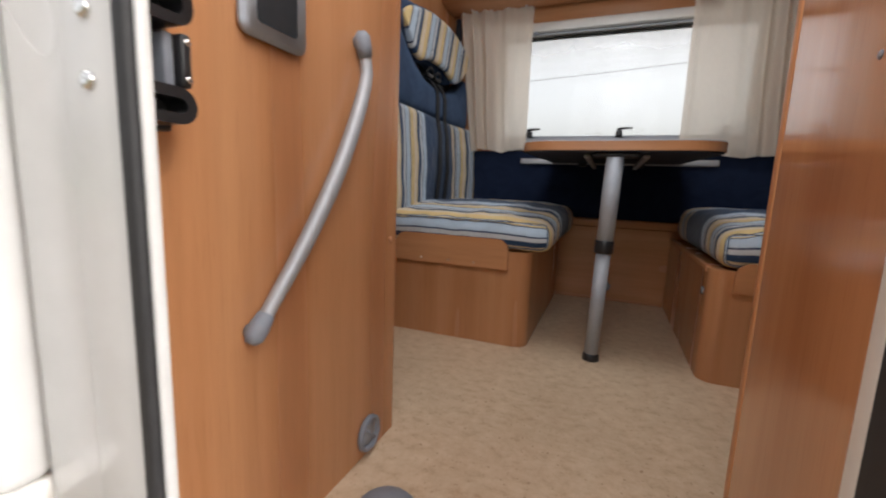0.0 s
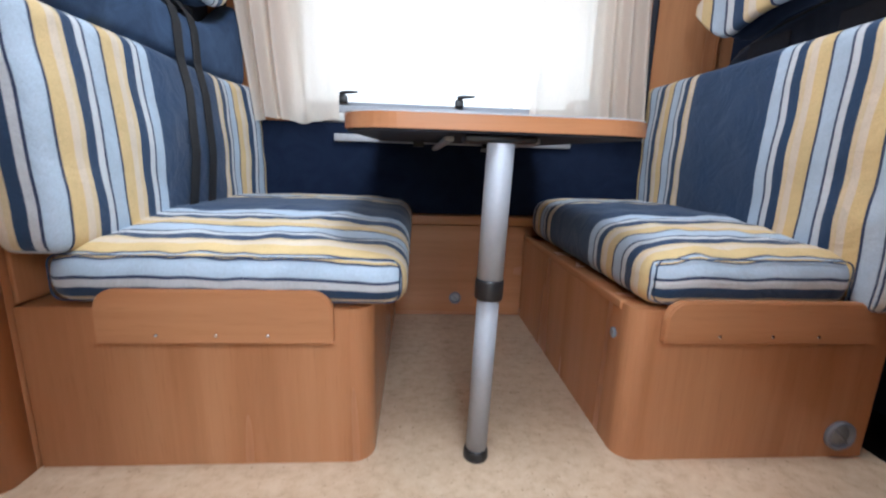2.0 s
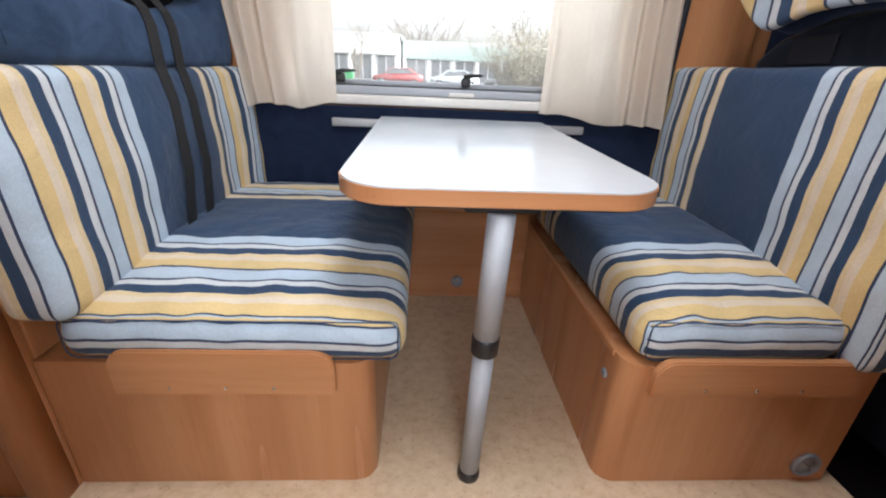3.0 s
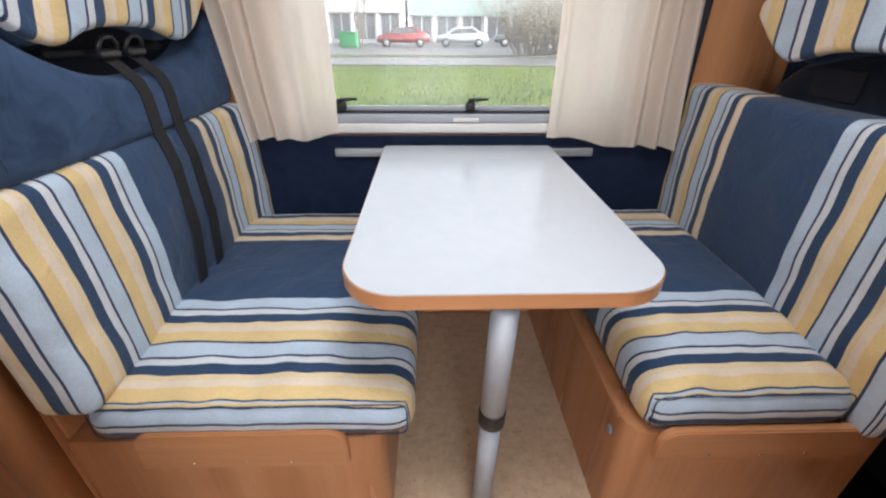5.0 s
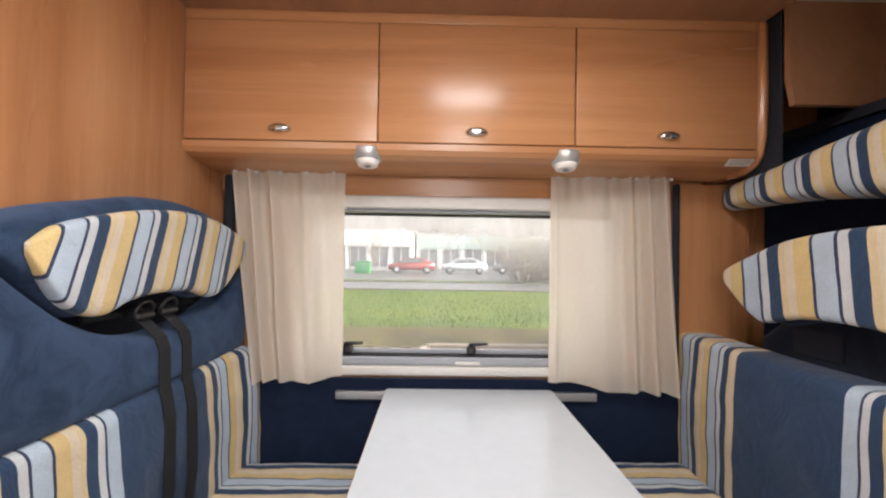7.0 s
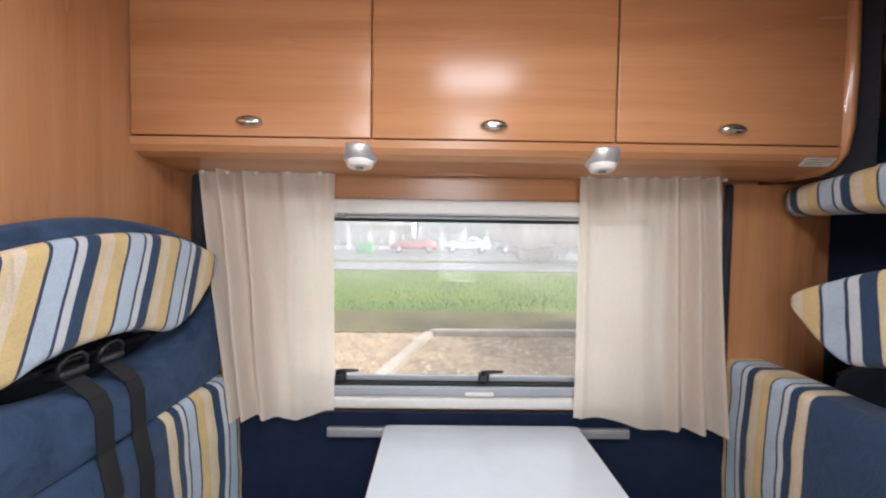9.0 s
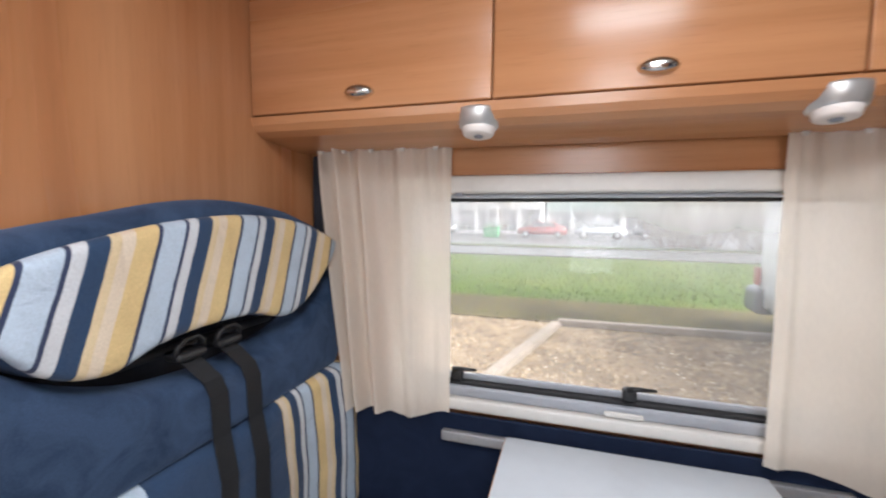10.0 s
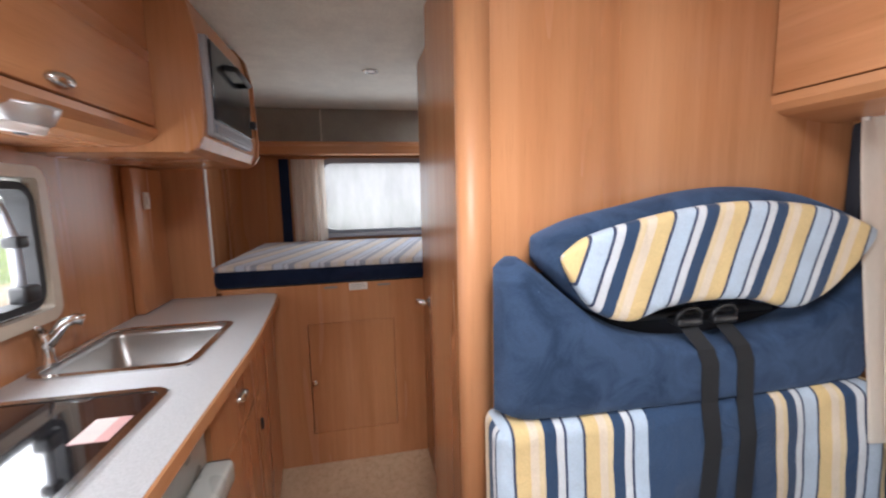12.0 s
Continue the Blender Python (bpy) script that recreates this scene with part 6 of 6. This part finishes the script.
shrub("tree", (18.0, 72.0, -0.51), 9.0, 7.0, 20, 2400, "bare round tree behind the halls", "tree", 18, base_r=0.2)
lp = thing("street_lamp", (-9.8, 25.5, -0.51), "tall pale grey street lamp post by the road", "street lamp")
tube("pole", [(-9.8, 25.5, -0.51), (-9.8, 25.5, 3.0), (-9.8, 25.5, 6.5), (-9.4, 25.3, 6.9)], [0.09, 0.07, 0.05, 0.04], alu, lp, seg=10)
soft("lamp_head", (-9.5, 25.0, 6.85), (-8.8, 25.4, 7.0), 0.05, grey_plastic, lp)
hv, hf = [], []
for i in range(3000):
    x, z = rng.uniform(-70, 70), -0.5 + 1.3 * rng.random()
    y = 30.5 + rng.uniform(-0.35, 0.35)
    if -16 < x < 18:
        continue
    s = rng.uniform(0.12, 0.28)
    k = len(hv)
    a = Vector((rng.uniform(-1, 1), rng.uniform(-1, 1), rng.uniform(-1, 1))).normalized() * s
    b = a.orthogonal().normalized() * s * 0.6
    q = Vector((x, y, z))
    hv += [(q - a)[:], (q + b)[:], (q + a)[:], (q - b)[:]]
    hf.append((k, k + 1, k + 2, k + 3))
tagged(link_mesh("hedge", hv, hf, hazed_bud_mat), "low ragged brown hedge along the yard", "hedge", kind="stuff")
van = thing("parked_van", (3.9, 5.5, GZ), "tall white van with a dark bumper parked on the gravel", "van")
part("body", soften(prism([(3.2, GZ + 0.40), (7.95, GZ + 0.40), (8.02, GZ + 0.8), (7.95, GZ + 2.35), (7.8, GZ + 2.5), (4.6, GZ + 2.5), (3.7, GZ + 1.55), (3.0, GZ + 1.2), (2.95, GZ + 0.6)], 0, 2.97, 4.85), 0.09, 3), bwhite, van, smooth=True)
soft("bumper", (2.86, 7.72, GZ + 0.34), (4.96, 8.26, GZ + 0.80), 0.11, car_dark, van, "dark grey rear bumper", n=4)
soft("tail_light", (2.925, 7.86, GZ + 0.82), (2.995, 8.06, GZ + 1.12), 0.02, car_red, van, "red tail light")
part("side_window", prism([(3.95, GZ + 1.45), (5.6, GZ + 1.45), (5.6, GZ + 2.15), (4.55, GZ + 2.15)], 0, 2.955, 2.968), bglass, van, "dark side glass")
for y in (4.0, 7.0):
    w = lathe("wheel", (2.955, y, GZ + 0.35), (1, 0, 0), [(0.2, 0), (0.32, 0.0), (0.33, 0.02), (0.33, 0.2), (0.2, 0.2)], tyre_rubber, van, seg=20)
    lathe("rim", (2.95, y, GZ + 0.35), (1, 0, 0), [(0.05, 0), (0.19, 0.005), (0.2, 0.03)], alu, w, seg=16)
for px_, pz_ in ((-30, 5.12), (30, 8.42)):
    up_ = thing("utility_pole", (px_, 20, -0.51), "brown wooden utility pole holding the cable", "utility pole")
    tube("pole", [(px_, 20.02, -0.55), (px_, 20.02, pz_)], [0.14, 0.10], twig_mat, up_, seg=10)
cable = tube("overhead_cable", [(-30, 20, 5.1), (-10, 20, 5.55), (0, 20, 6.1), (10, 20, 6.8), (30, 20, 8.4)], 0.012, rubber, None, seg=6)
tagged(cable, "thin dark overhead cable across the sky", "cable")
